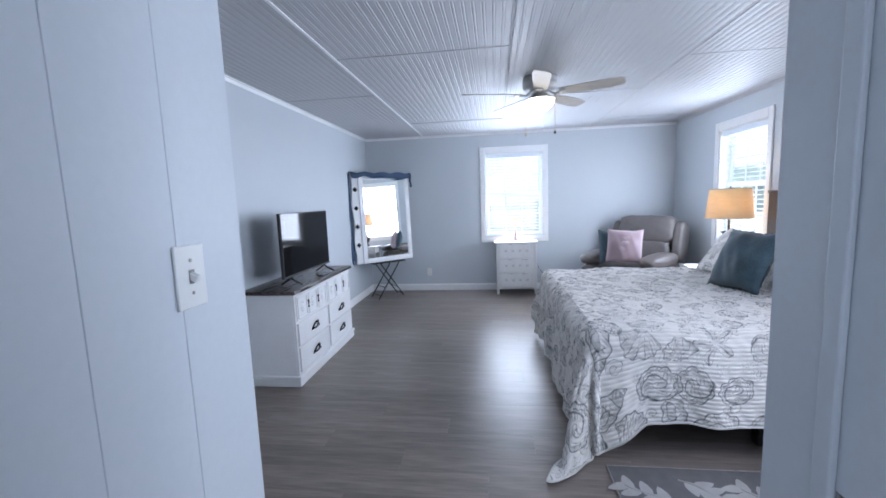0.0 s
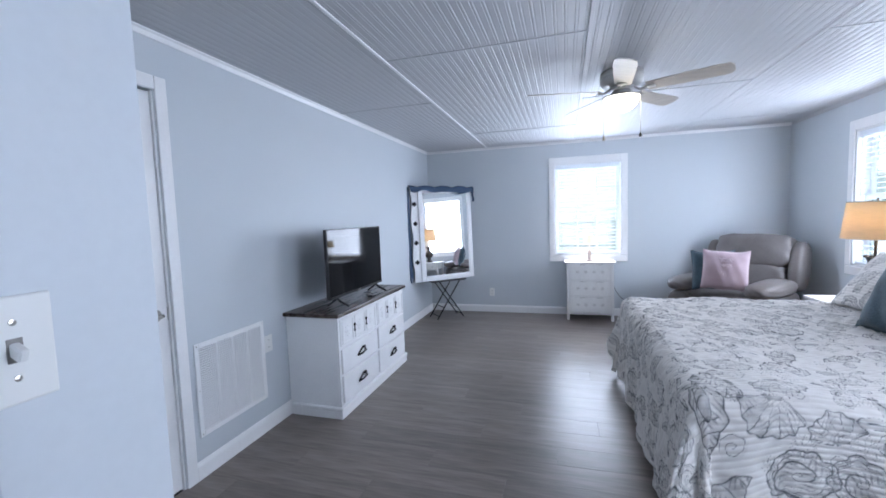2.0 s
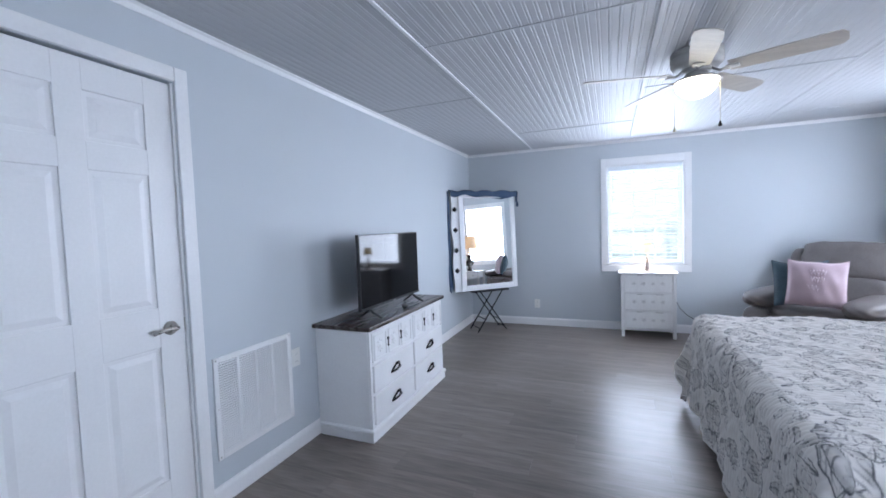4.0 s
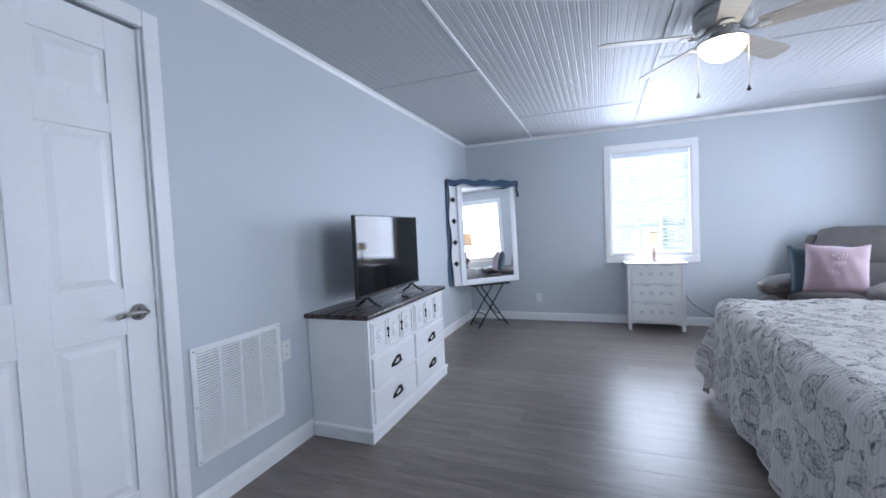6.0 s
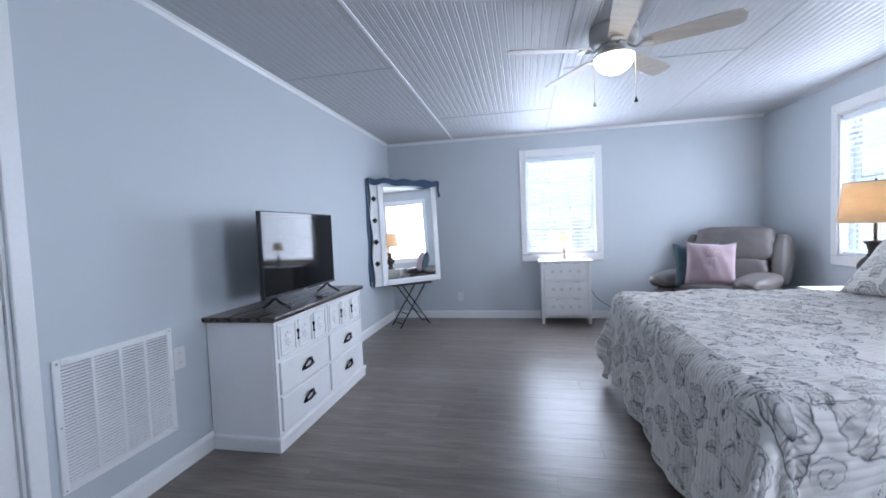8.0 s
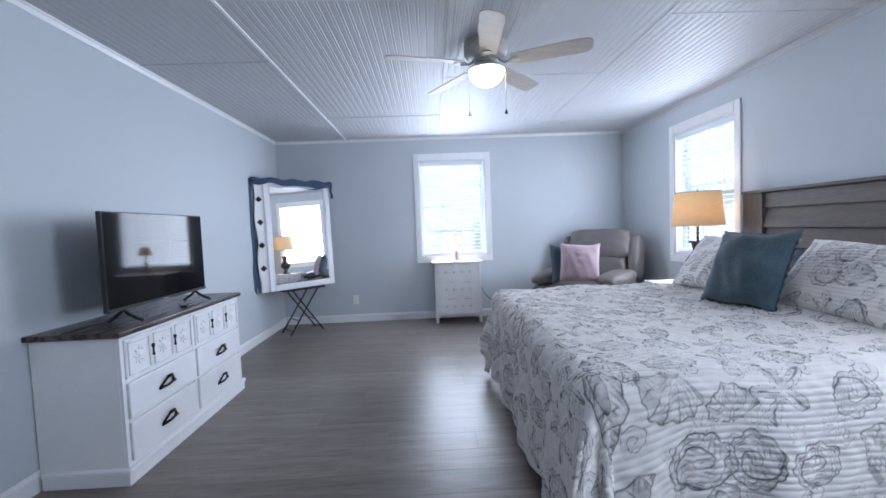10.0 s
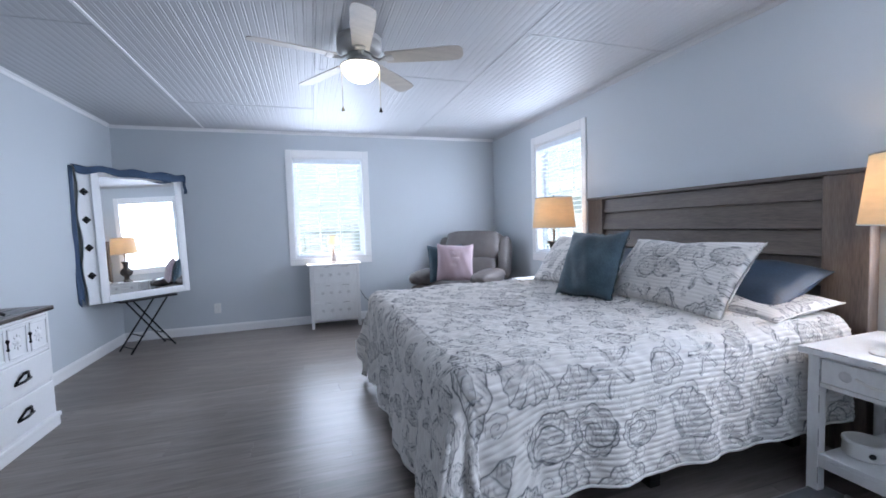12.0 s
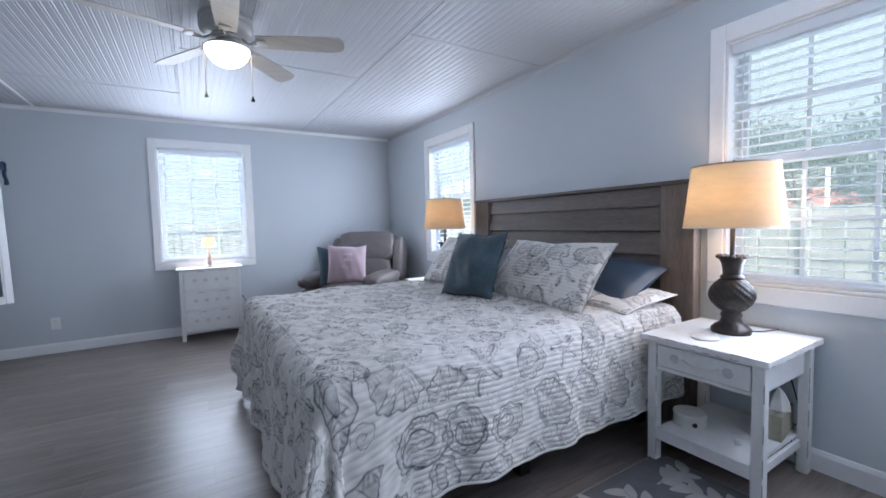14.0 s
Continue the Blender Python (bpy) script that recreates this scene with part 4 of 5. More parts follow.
def table_lamp(at, turn=0.0):
    top = thing("table_lamp", "dark bronze pineapple-urn table lamp with a lit linen drum shade", "table lamp", at, turn, "bedside lamps")
    prof = ((0, 0), (0.072, 0), (0.072, 0.018), (0.064, 0.024), (0.060, 0.03), (0.042, 0.042), (0.036, 0.06), (0.040, 0.075), (0.034, 0.085), (0.036, 0.092))
    part("base", turned(lathe(prof, 28), Matrix.Scale(1.15, 4)), BRONZE, top, "", True)
    grow = Matrix.Scale(1.15, 4)
    urn = bmesh.new()
    rings = []
    for k in range(19):
        f = k / 18
        r = 0.036 + 0.043 * math.sin(math.pi * f) ** 0.8
        z = 0.090 + 0.135 * f
        rings.append([urn.verts.new((r * (1 + 0.085 * math.cos(14 * th + (k % 4) * 1.57)) * math.cos(th), r * (1 + 0.085 * math.cos(14 * th + (k % 4) * 1.57)) * math.sin(th), z))
                      for th in [2 * math.pi * i / 48 for i in range(48)]])
    for a, b in zip(rings, rings[1:]):
        for i in range(48):
            urn.faces.new((a[i], a[(i + 1) % 48], b[(i + 1) % 48], b[i]))
    part("urn", turned(urn, grow), BRONZE, top, "ribbed bulbous urn", True)
    part("collar", turned(lathe(((0.034, 0.222), (0.042, 0.226), (0.042, 0.236), (0.034, 0.242)), 24), grow), BRONZE, top, "", True)
    part("neck", turned(lathe(((0.032, 0.240), (0.034, 0.26), (0.038, 0.285), (0.052, 0.318), (0.050, 0.322), (0.03, 0.312), (0, 0.31)), 24), grow), BRONZE, top, "", True)
    leaf = bmesh.new()
    for i in range(14):
        th = 2 * math.pi * i / 14
        joined(leaf, turned(lathe(((0, 0), (0.011, 0.004), (0.012, 0.010), (0.006, 0.016), (0, 0.018)), 8), pose(0.049 * math.cos(th), 0.049 * math.sin(th), 0.308)))
    part("leaf_crown", turned(leaf, grow), BRONZE, top, "", True)
    part("rod", lathe(((0.011, 0.31), (0.011, 0.52), (0, 0.52)), 12), BRONZE, top, "", True)
    z0, z1, r0, r1 = 0.503, 0.795, 0.206, 0.174
    part("shade", lathe(((r0, z0), (r1, z1), (r1 - 0.003, z1), (r0 - 0.003, z0), (r0, z0)), 48), SHADE, top, "glowing cream linen shade", True)
    part("shade_trim", lathe(((r1 + 0.001, z1 - 0.006), (r1 + 0.002, z1 + 0.001), (r1 - 0.004, z1 + 0.001)), 48), SCUFF, top, "", True)
    part("shade_trim", lathe(((r0 + 0.0015, z0 + 0.005), (r0 + 0.0015, z0 - 0.001), (r0 - 0.004, z0 - 0.001)), 48), CERAMIC, top, "", True)
    part("finial", lathe(((0, z1 + 0.026), (0.006, z1 + 0.022), (0.008, z1 + 0.014), (0.004, z1 + 0.006), (0.004, z1 - 0.01), (0, z1 - 0.01)), 12), BRONZE, top, "", True)
    spider = bmesh.new()
    for i in range(3):
        th = 2 * math.pi * i / 3
        tube(((0, 0, z1 - 0.008), ((r1 - 0.002) * math.cos(th), (r1 - 0.002) * math.sin(th), z1 - 0.004)), 0.0018, 5, bm=spider)
    part("spider", spider, BRONZE, top)
    return top


table_lamp((2.375, 1.955, 0.6255))
table_lamp((2.330, 4.49, 0.6255), 40)

coaster = thing("coaster", "clear glass coaster on the nightstand", "coaster", (2.17, 1.97, 0.6255))
part("disc", lathe(((0, 0), (0.055, 0), (0.057, 0.003), (0.055, 0.006), (0, 0.0055)), 28), CERAMIC, coaster, "", True)
diffuser = thing("sound_machine", "round white sound machine on the nightstand shelf", "sound machine", (2.20, 2.05, 0.1755))
part("body", lathe(((0, 0), (0.066, 0), (0.071, 0.008), (0.069, 0.052), (0.072, 0.055), (0.072, 0.066), (0.064, 0.069), (0.058, 0.062), (0, 0.060)), 28), CERAMIC, diffuser, "", True)
part("button", turned(lathe(((0, 0.003), (0.011, 0.002), (0.012, 0)), 12), pose(-0.05, -0.049, 0.028, 0, 90, 224)), BLACK, diffuser)
tissues = thing("tissue_box", "olive cardboard tissue box with a tissue standing up", "tissue box", (2.46, 1.79, 0.1755), 8)
part("box", box(-0.11, 0.11, -0.035, 0.035, 0, 0.115, 0.002), BEIGE, tissues)
part("tissue", lathe(((0.05, 0.1145), (0.045, 0.14), (0.028, 0.18), (0.005, 0.21), (0, 0.212)), 7), CERAMIC, tissues)
cube = thing("charger_plug", "small white charger plug on the nightstand shelf", "charger", (2.19, 1.84, 0.1755), 20)
part("plug_body", box(-0.014, 0.014, -0.014, 0.014, 0, 0.024, 0.003), PLATE, cube)
part("cord", tube([(0.014 + 0.02 * k, 0.03 * math.sin(k * 0.9), 0.004) for k in range(9)], 0.002, 5), PLATE, cube)
bookstack = thing("tissue_packet", "white packet lying on the far nightstand", "packet", (2.14, 4.40, 0.6255), 12)
part("packet", box(-0.09, 0.09, -0.06, 0.06, 0, 0.02, 0.006, segments=2), CERAMIC, bookstack)

bedside_cord = thing("lamp_cord", "dark lamp cord running off the back of the nightstand", "cord")
part("wire", tube([(2.43, 1.90, 0.6295), (2.47, 1.87, 0.6295), (2.53, 1.85, 0.6295), (2.578, 1.84, 0.630), (2.587, 1.835, 0.60), (2.586, 1.80, 0.45), (2.584, 1.76, 0.30), (2.575, 1.74, 0.22),
                   (2.565, 1.76, 0.19), (2.57, 1.80, 0.21), (2.575, 1.78, 0.12), (2.56, 1.74, 0.004)], 0.003, 6), BLACK, bedside_cord, "", True)

# ---- rug ----
rug = thing("rug", "grey bedside rug with pale leaf sprays, beside the bed", "rug", (1.34, 1.70, 0.0005))
part("carpet", box(-0.775, 0.775, -0.46, 0.46, 0, 0.010, 0.003), RUG, rug)
part("border", tube(((-0.775, -0.46, 0.006), (0.775, -0.46, 0.006), (0.775, 0.46, 0.006), (-0.775, 0.46, 0.006), (-0.775, -0.46, 0.006)), 0.006, 6), SCUFF, rug)
rr = random.Random(8)
for k in range(24):
    spray = bmesh.new()
    cx, cy, t0 = -0.64 + 0.255 * (k % 6), -0.31 + 0.19 * (k // 6) + 0.05 * (k % 2), rr.uniform(0, 6.28)
    pts = [(cx + 0.20 * (i / 6 - 0.5) * math.cos(t0) + 0.015 * math.sin(i), cy + 0.20 * (i / 6 - 0.5) * math.sin(t0), 0.0106) for i in range(7)]
    tube(pts, 0.005, 5, bm=spray)
    for i in range(6):
        a = t0 + (1 if i % 2 else -1) * 0.9
        leaf = lathe(((0.0, 0.0018), (0.6, 0.0014), (1.0, 0.0)), 10)
        for v in leaf.verts:
            v.co = Vector((v.co.x * 0.052, v.co.y * 0.026 * (1 - 0.4 * v.co.x), v.co.z))
        p = pts[1 + i % 6 if i < 5 else 6]
        joined(spray, turned(leaf, pose(p[0] + 0.04 * math.cos(a), p[1] + 0.04 * math.sin(a), 0.0102, 0, 0, math.degrees(a))))
    part("leaf_spray", spray, RUGLIGHT, rug, "pale leaf spray")

# ---- dresser and television ----
def dresser():
    """Front faces +x; origin at the middle of its foot against the wall."""
    top = thing("dresser", "white painted dresser with a dark stained top and iron pulls", "dresser", (-1.7235, 3.5885, 0))
    dx, dy, h = 0.2045, 0.6015, 0.734
    part("body", box(-dx - 0.017, dx - 0.016, -dy, dy, 0.07, h, 0.002), WHITE, top)
    bm = bmesh.new()
    box(-dx, dx + 0.012, -dy - 0.014, dy + 0.014, 0.0, 0.055, 0.003, bm=bm)
    box(-dx, dx + 0.020, -dy - 0.022, dy + 0.022, 0.0552, 0.085, 0.008, bm=bm, segments=2)
    part("plinth", bm, WHITE, top)
    part("countertop", box(-dx - 0.021, dx + 0.024, -dy - 0.030, dy + 0.020, h + 0.0005, h + 0.028, 0.005, segments=2), DARKTOP, top, "dark stained wooden top")
    for y0, y1 in ((-dy, -dy + 0.022), (-0.012, 0.012), (dy - 0.022, dy)):
        part("stile", box(dx - 0.016, dx, y0, y1, 0.0855, h, 0.001), WHITE, top)
    rows = ((0.106, 0.300), (0.316, 0.495), (0.516, 0.711))
    for z0, z1 in ((0.0855, 0.103), (0.302, 0.314), (0.497, 0.514), (0.713, h)):
        for a, b in ((-dy + 0.0225, -0.0125), (0.0125, dy - 0.0225)):
            part("rail", box(dx - 0.016, dx - 0.001, a, b, z0, z1, 0.001), WHITE, top)
    for side, (a, b) in enumerate(((-dy + 0.026, -0.016), (0.016, dy - 0.026))):
        for r, (z0, z1) in enumerate(rows):
            if r < 2:
                front = part("drawer_front", box(dx - 0.014, dx + 0.012, a, b, z0, z1, 0.006, segments=2), WHITE, top)
                ym, zm = (a + b) / 2, (z0 + z1) / 2
                pull = bmesh.new()
                arch = [(dx + 0.014 + 0.018 * math.sin(math.pi * k / 10), ym - 0.058 + 0.116 * k / 10, zm - 0.016 + 0.048 * math.sin(math.pi * k / 10)) for k in range(11)]
                tube(arch, 0.0065, 7, bm=pull)
                tube([(dx + 0.016, ym - 0.068, zm - 0.018), (dx + 0.022, ym, zm - 0.020), (dx + 0.016, ym + 0.068, zm - 0.016)], 0.0075, 7, bm=pull)
                tube([(dx + 0.032, ym - 0.018, zm + 0.030), (dx + 0.032, ym + 0.018, zm + 0.030)], 0.009, 7, bm=pull)
                for s in (-1, 1):
                    joined(pull, turned(lathe(((0, 0.004), (0.010, 0.003), (0.011, 0)), 10), pose(dx + 0.012, ym + s * 0.05, zm - 0.013, 0, 90)))
                part("pull", pull, IRON, front, "black iron bail pull", True)
            else:
                front = part("drawer_front", box(dx - 0.014, dx + 0.006, a, b, z0, z1, 0.004), WHITE, top)
                w = (b - a) / 3
                for k in range(3):
                    ya, yb = a + k * w + 0.012, a + (k + 1) * w - 0.012
                    rim = bmesh.new()
                    for q in ((ya, ya + 0.012, z0 + 0.012, z1 - 0.012), (yb - 0.012, yb, z0 + 0.012, z1 - 0.012), (ya + 0.012, yb - 0.012, z0 + 0.012, z0 + 0.024), (ya + 0.012, yb - 0.012, z1 - 0.024, z1 - 0.012)):
                        box(dx + 0.0055, dx + 0.014, *q, 0.003, bm=rim)
                    part("panel_moulding", rim, WHITE, front)
                    carve = bmesh.new()
                    yc, zc = (ya + yb) / 2, (z0 + z1) / 2
                    joined(carve, turned(lathe(((0, 0.009), (0.012, 0.006), (0.014, 0.003), (0.024, 0.006), (0.028, 0.002), (0.034, 0)), 14), pose(dx + 0.0055, yc, zc, 0, 90)))
                    for i in range(8):
                        th = i * math.pi / 4
                        joined(carve, turned(soft_block(0.008, 0.022, 0.012, power=2, n=2), pose(dx + 0.007, yc + 0.030 * math.cos(th), zc + 0.036 * math.sin(th), math.degrees(th))))
                    part("carving", carve, WHITE, front, "carved rosette", True)
                for k in (1, 2):
                    y = a + k * w
                    pin = lathe(((0, -0.032), (0.005, -0.030), (0.008, -0.024), (0.004, -0.016), (0.0045, 0.010), (0.009, 0.020), (0.007, 0.030), (0, 0.034)), 10)
                    part("drop_pull", turned(pin, pose(dx + 0.016, y, (z0 + z1) / 2)), IRON, front, "black iron drop pull", True)
    return top


dresser()
tv = thing("television", "flat black television standing on two splayed feet on the dresser", "television", (-1.632, 3.512, 0.7625), 0.0)
part("cabinet", box(-0.018, 0.010, -0.442, 0.442, 0.072, 0.588, 0.004), BLACK, tv)
part("rear_housing", box(-0.055, -0.0185, -0.28, 0.28, 0.10, 0.36, 0.012, segments=2), BLACK, tv)
part("screen", box(0.0105, 0.0115, -0.435, 0.435, 0.090, 0.581), SCREEN, tv, "glossy black screen reflecting a window")
part("bezel", box(0.010, 0.014, -0.440, 0.440, 0.0725, 0.0895, 0.001), BLACK, tv)
part("badge", box(0.0141, 0.015, -0.02, 0.02, 0.076, 0.082), NICKEL, tv)
for y in (-0.33, 0.33):
    foot = bmesh.new()
    tube(((0.0, y, 0.072), (0.03, y, 0.045), (0.095, y + 0.01, 0.009)), 0.009, 7, bm=foot)
    tube(((0.0, y, 0.072), (-0.03, y, 0.045), (-0.085, y + 0.01, 0.009)), 0.009, 7, bm=foot)
    part("foot", foot, BLACK, tv, "", True)
remote = thing("remote_control", "small black remote lying on the dresser top", "remote control", (-1.585, 3.62, 0.7625), 35)
part("remote_body", box(-0.020, 0.020, -0.06, 0.06, 0.0, 0.018, 0.006, segments=2), BLACK, remote)
part("keypad", box(-0.014, 0.014, -0.045, 0.045, 0.018, 0.0195, 0.0005), SCUFF, remote)

# ---- mirror cabinet in the corner on a folding stand ----
FRX, FRY, ML, MD = -1.236, 6.208, 0.828, 0.105
MT = math.degrees(math.atan2(0.719, 0.695))
mirror = thing("mirror_cabinet", "white mirrored jewelry cabinet with dark side knobs, standing in the corner", "mirror cabinet",
               (FRX - 0.695 * ML / 2, FRY - 0.719 * ML / 2, 0.554), MT)
mz = 1.257
part("case", box(-ML / 2 + 0.025, ML / 2 - 0.004, 0.022, MD, 0.004, mz - 0.004, 0.004), WHITE, mirror)
fr = bmesh.new()
fw = 0.058
for a, b, c, d in ((-ML / 2, -ML / 2 + fw, 0, mz), (ML / 2 - fw, ML / 2, 0, mz), (-ML / 2 + fw, ML / 2 - fw, 0, fw), (-ML / 2 + fw, ML / 2 - fw, mz - fw, mz)):
    box(a, b, 0, 0.0215, c, d, 0.006, bm=fr, segments=2)
door = part("door", fr, WHITE, mirror, "white mirror door frame")
lip = bmesh.new()
for a, b, c, d in ((-ML / 2 + fw, -ML / 2 + fw + 0.012, fw, mz - fw), (ML / 2 - fw - 0.012, ML / 2 - fw, fw, mz - fw), (-ML / 2 + fw + 0.012, ML / 2 - fw - 0.012, fw, fw + 0.012), (-ML / 2 + fw + 0.012, ML / 2 - fw - 0.012, mz - fw - 0.012, mz - fw)):
    box(a, b, 0.004, 0.0212, c, d, 0.003, bm=lip)
part("inner_lip", lip, WHITE, door)
part("mirror_glass", box(-ML / 2 + fw + 0.012, ML / 2 - fw - 0.012, 0.010, 0.014, fw + 0.012, mz - fw - 0.012), MIRROR, door, "clear mirror reflecting the bed and window")
board = bmesh.new()
left = [(-ML / 2 - 0.098 + 0.012 * math.sin(5 * math.pi * k / 24 + 0.6), mz * k / 24) for k in range(25)]
near = [board.verts.new((x, 0.0225, z)) for x, z in left] + [board.verts.new((-ML / 2 + 0.02, 0.0225, z)) for z in (mz, 0)]
back = [board.verts.new((v.co.x, 0.040, v.co.z)) for v in near]
board.faces.new(near[::-1]), board.faces.new(back)
for k in range(len(near)):
    board.faces.new((near[k], near[(k + 1) % len(near)], back[(k + 1) % len(near)], back[k]))
bmesh.ops.recalc_face_normals(board, faces=board.faces[:])
part("hook_board", board, WHITE, mirror, "white wavy-edged side board")
for k in range(4):
    z = mz * (0.215 + 0.205 * k)
    knob = turned(box(-0.026, 0.026, -0.006, 0.0, -0.026, 0.026, 0.002), pose(0, 0, 0, 0, 45))
    joined(knob, turned(lathe(((0, 0.022), (0.009, 0.020), (0.012, 0.012), (0.006, 0.004), (0.006, 0)), 10), pose(0, 0, 0, 90)))
    part("knob", turned(knob, pose(-ML / 2 - 0.052, 0.0222, z)), IRON, mirror, "dark diamond-backed knob", True)

mirror.matrix_basis = pose(*mirror.location, -2.1, 0, MT)
scarf = thing("scarf", "dark blue scarf draped over the mirror cabinet's top and side", "scarf", mirror.location, MT)
ss, tt = np.meshgrid(np.linspace(0, 1, 70), np.linspace(0, 1, 14))
fx = -ML / 2 - 0.130 + ss * (ML + 0.153)
fy = 0.115 - tt * 0.14
fz = mz + 0.020 + 0.010 * np.sin(ss * 23 + tt * 4) + 0.004 * np.sin(tt * 9)
hang = np.clip((tt - 0.72) / 0.28, 0, 1)
fz = fz - hang * (0.062 + 0.035 * ss + 0.014 * np.sin(ss * 19))
fy = fy + hang * 0.012
main = link_mesh("top_fold", grid_mesh("top_fold", np.stack([fx, fy, fz], -1)), SCARF, scarf, smooth=True)
md = main.modifiers.new("thick", "SOLIDIFY")
md.thickness = 0.005
def hanging(name, x0, y0, y1, z1, drop, seed, wide=0.0):
    u, v = np.meshgrid(np.linspace(0, 1, 10), np.linspace(0, 1, 60))
    y = y0 + u * (y1 - y0) * (1 - 0.25 * v) + 0.010 * np.sin(v * 11 + seed) * v
    x = x0 + 0.010 * np.sin(u * 9 + v * 5 + seed) * (0.3 + v) + wide * u
    z = z1 - v * drop * (1 + 0.03 * np.sin(u * 7))
    ob = link_mesh(name, grid_mesh(name, np.stack([x, y, z], -1)), SCARF, scarf, smooth=True)
    ob.modifiers.new("thick", "SOLIDIFY").thickness = 0.006
hanging("hanging_end", -ML / 2 - 0.165, 0.025, 0.060, mz + 0.012, 1.24, 1.0, 0.045)
hanging("hanging_end", ML / 2 + 0.014, -0.02, 0.05, mz + 0.006, 0.19, 2.0, 0.012)

tray = thing("folding_stand", "black folding tray stand with crossed legs under the mirror", "folding stand", (-1.595, 5.985, 0), MT - 4)
part("tray_top", box(-0.27, 0.25, -0.135, 0.135, 0.528, 0.5535, 0.006, segments=2), BLACK, tray)
for y in (-0.12, 0.12):
    part("leg", tube(((-0.21, y, 0.008), (0.15, y, 0.528)), 0.0085, 8), IRON, tray)
    part("leg", tube(((0.21, y * 0.86, 0.008), (-0.15, y * 0.86, 0.528)), 0.0085, 8), IRON, tray)
for x, z, w in ((-0.175, 0.052, 0.12), (0.175, 0.052, 0.103), (-0.09, 0.163, 0.12), (0.09, 0.163, 0.103)):
    part("stretcher", tube(((x, -w, z), (x, w, z)), 0.006, 7), IRON, tray)

# ---- small chest and its lamp ----
chest = thing("chest_of_drawers", "small distressed white three-drawer chest under the window", "chest of drawers", (0.3225, 6.222, 0))
cw, cd, ch = 0.290, 0.16, 0.768
part("top_board", box(-cw - 0.026, cw + 0.026, -cd - 0.014, cd, ch - 0.02, ch, 0.004), WORN, chest)
for x in (-cw + 0.018, cw - 0.018):
    for y in (-cd + 0.018, cd - 0.018):
        part("post", box(x - 0.018, x + 0.018, y - 0.018, y + 0.018, 0, ch - 0.0205, 0.003), WORN, chest)
part("carcass", box(-cw + 0.005, cw - 0.005, -cd + 0.012, cd - 0.004, 0.085, ch - 0.021), WORN, chest)
for z in (0.093, 0.312, 0.521):
    part("rail", box(-cw + 0.0365, cw - 0.0365, -cd + 0.002, -cd + 0.0118, z, z + 0.014, 0.001), WORN, chest)
for z0, z1 in ((0.111, 0.308), (0.330, 0.517), (0.539, 0.742)):
    front = part("drawer_front", box(-cw + 0.040, cw - 0.040, -cd + 0.001, -cd + 0.0115, z0, z1, 0.003), WORN, chest)
    for k, x in enumerate((-0.15, -0.05, 0.05, 0.15)):
        motif = bmesh.new()
        for i in range(5):
            th = i * 1.2566 + k
            joined(motif, turned(soft_block(0.034 if k % 2 else 0.026, 0.004, 0.011, power=2, n=2), pose(x + 0.013 * math.cos(th), -cd + 0.0005, (z0 + z1) / 2 + 0.011 * math.sin(th), 0, -math.degrees(th))))
        part("carved_shell", motif, CARVED, front, "grey carved sea-life motif", True)
    for x, w in ((-0.09, 0.06), (0.12, 0.08)):
        part("scuff", box(x - w / 2, x + w / 2, -cd + 0.0003, -cd + 0.0012, z1 - 0.009, z1 - 0.004, 0.0002), SCUFF, front)
minilamp = thing("small_lamp", "small cream figurine lamp with a lit shade on the chest", "table lamp", (0.326, 6.205, 0.7685))
part("base", lathe(((0, 0), (0.048, 0), (0.05, 0.008), (0.036, 0.016), (0.02, 0.03), (0.026, 0.05), (0.017, 0.075), (0.024, 0.10), (0.019, 0.13), (0.010, 0.16), (0.007, 0.24), (0, 0.24)), 16), FIGURINE, minilamp, "", True)
part("shade", lathe(((0.075, 0.23), (0.046, 0.335), (0.0445, 0.335), (0.0735, 0.23), (0.075, 0.23)), 20), SHADESMALL, minilamp, "glowing yellow shade", True)
part("shade_trim", lathe(((0.0475, 0.331), (0.048, 0.337), (0.043, 0.337)), 20), IRON, minilamp)
cord = thing("lamp_cord", "dark lamp cord trailing beside the chest", "cord")
part("wire", tube([(0.64 + 0.045 * k, 6.34 - 0.02 * math.sin(k), 0.30 - 0.028 * k + 0.10 * math.exp(-k)) for k in range(11)], 0.004, 6), BLACK, cord)

# ---- recliner ----
def crease(p, c):
    """Soft folds and hollows of a stuffed leather cushion."""
    return p * (1 + 0.025 * math.sin(9 * c.x + 4 * c.z) * math.sin(5 * c.z + 2 * c.y) + 0.012 * math.sin(23 * c.x - 11 * c.z))


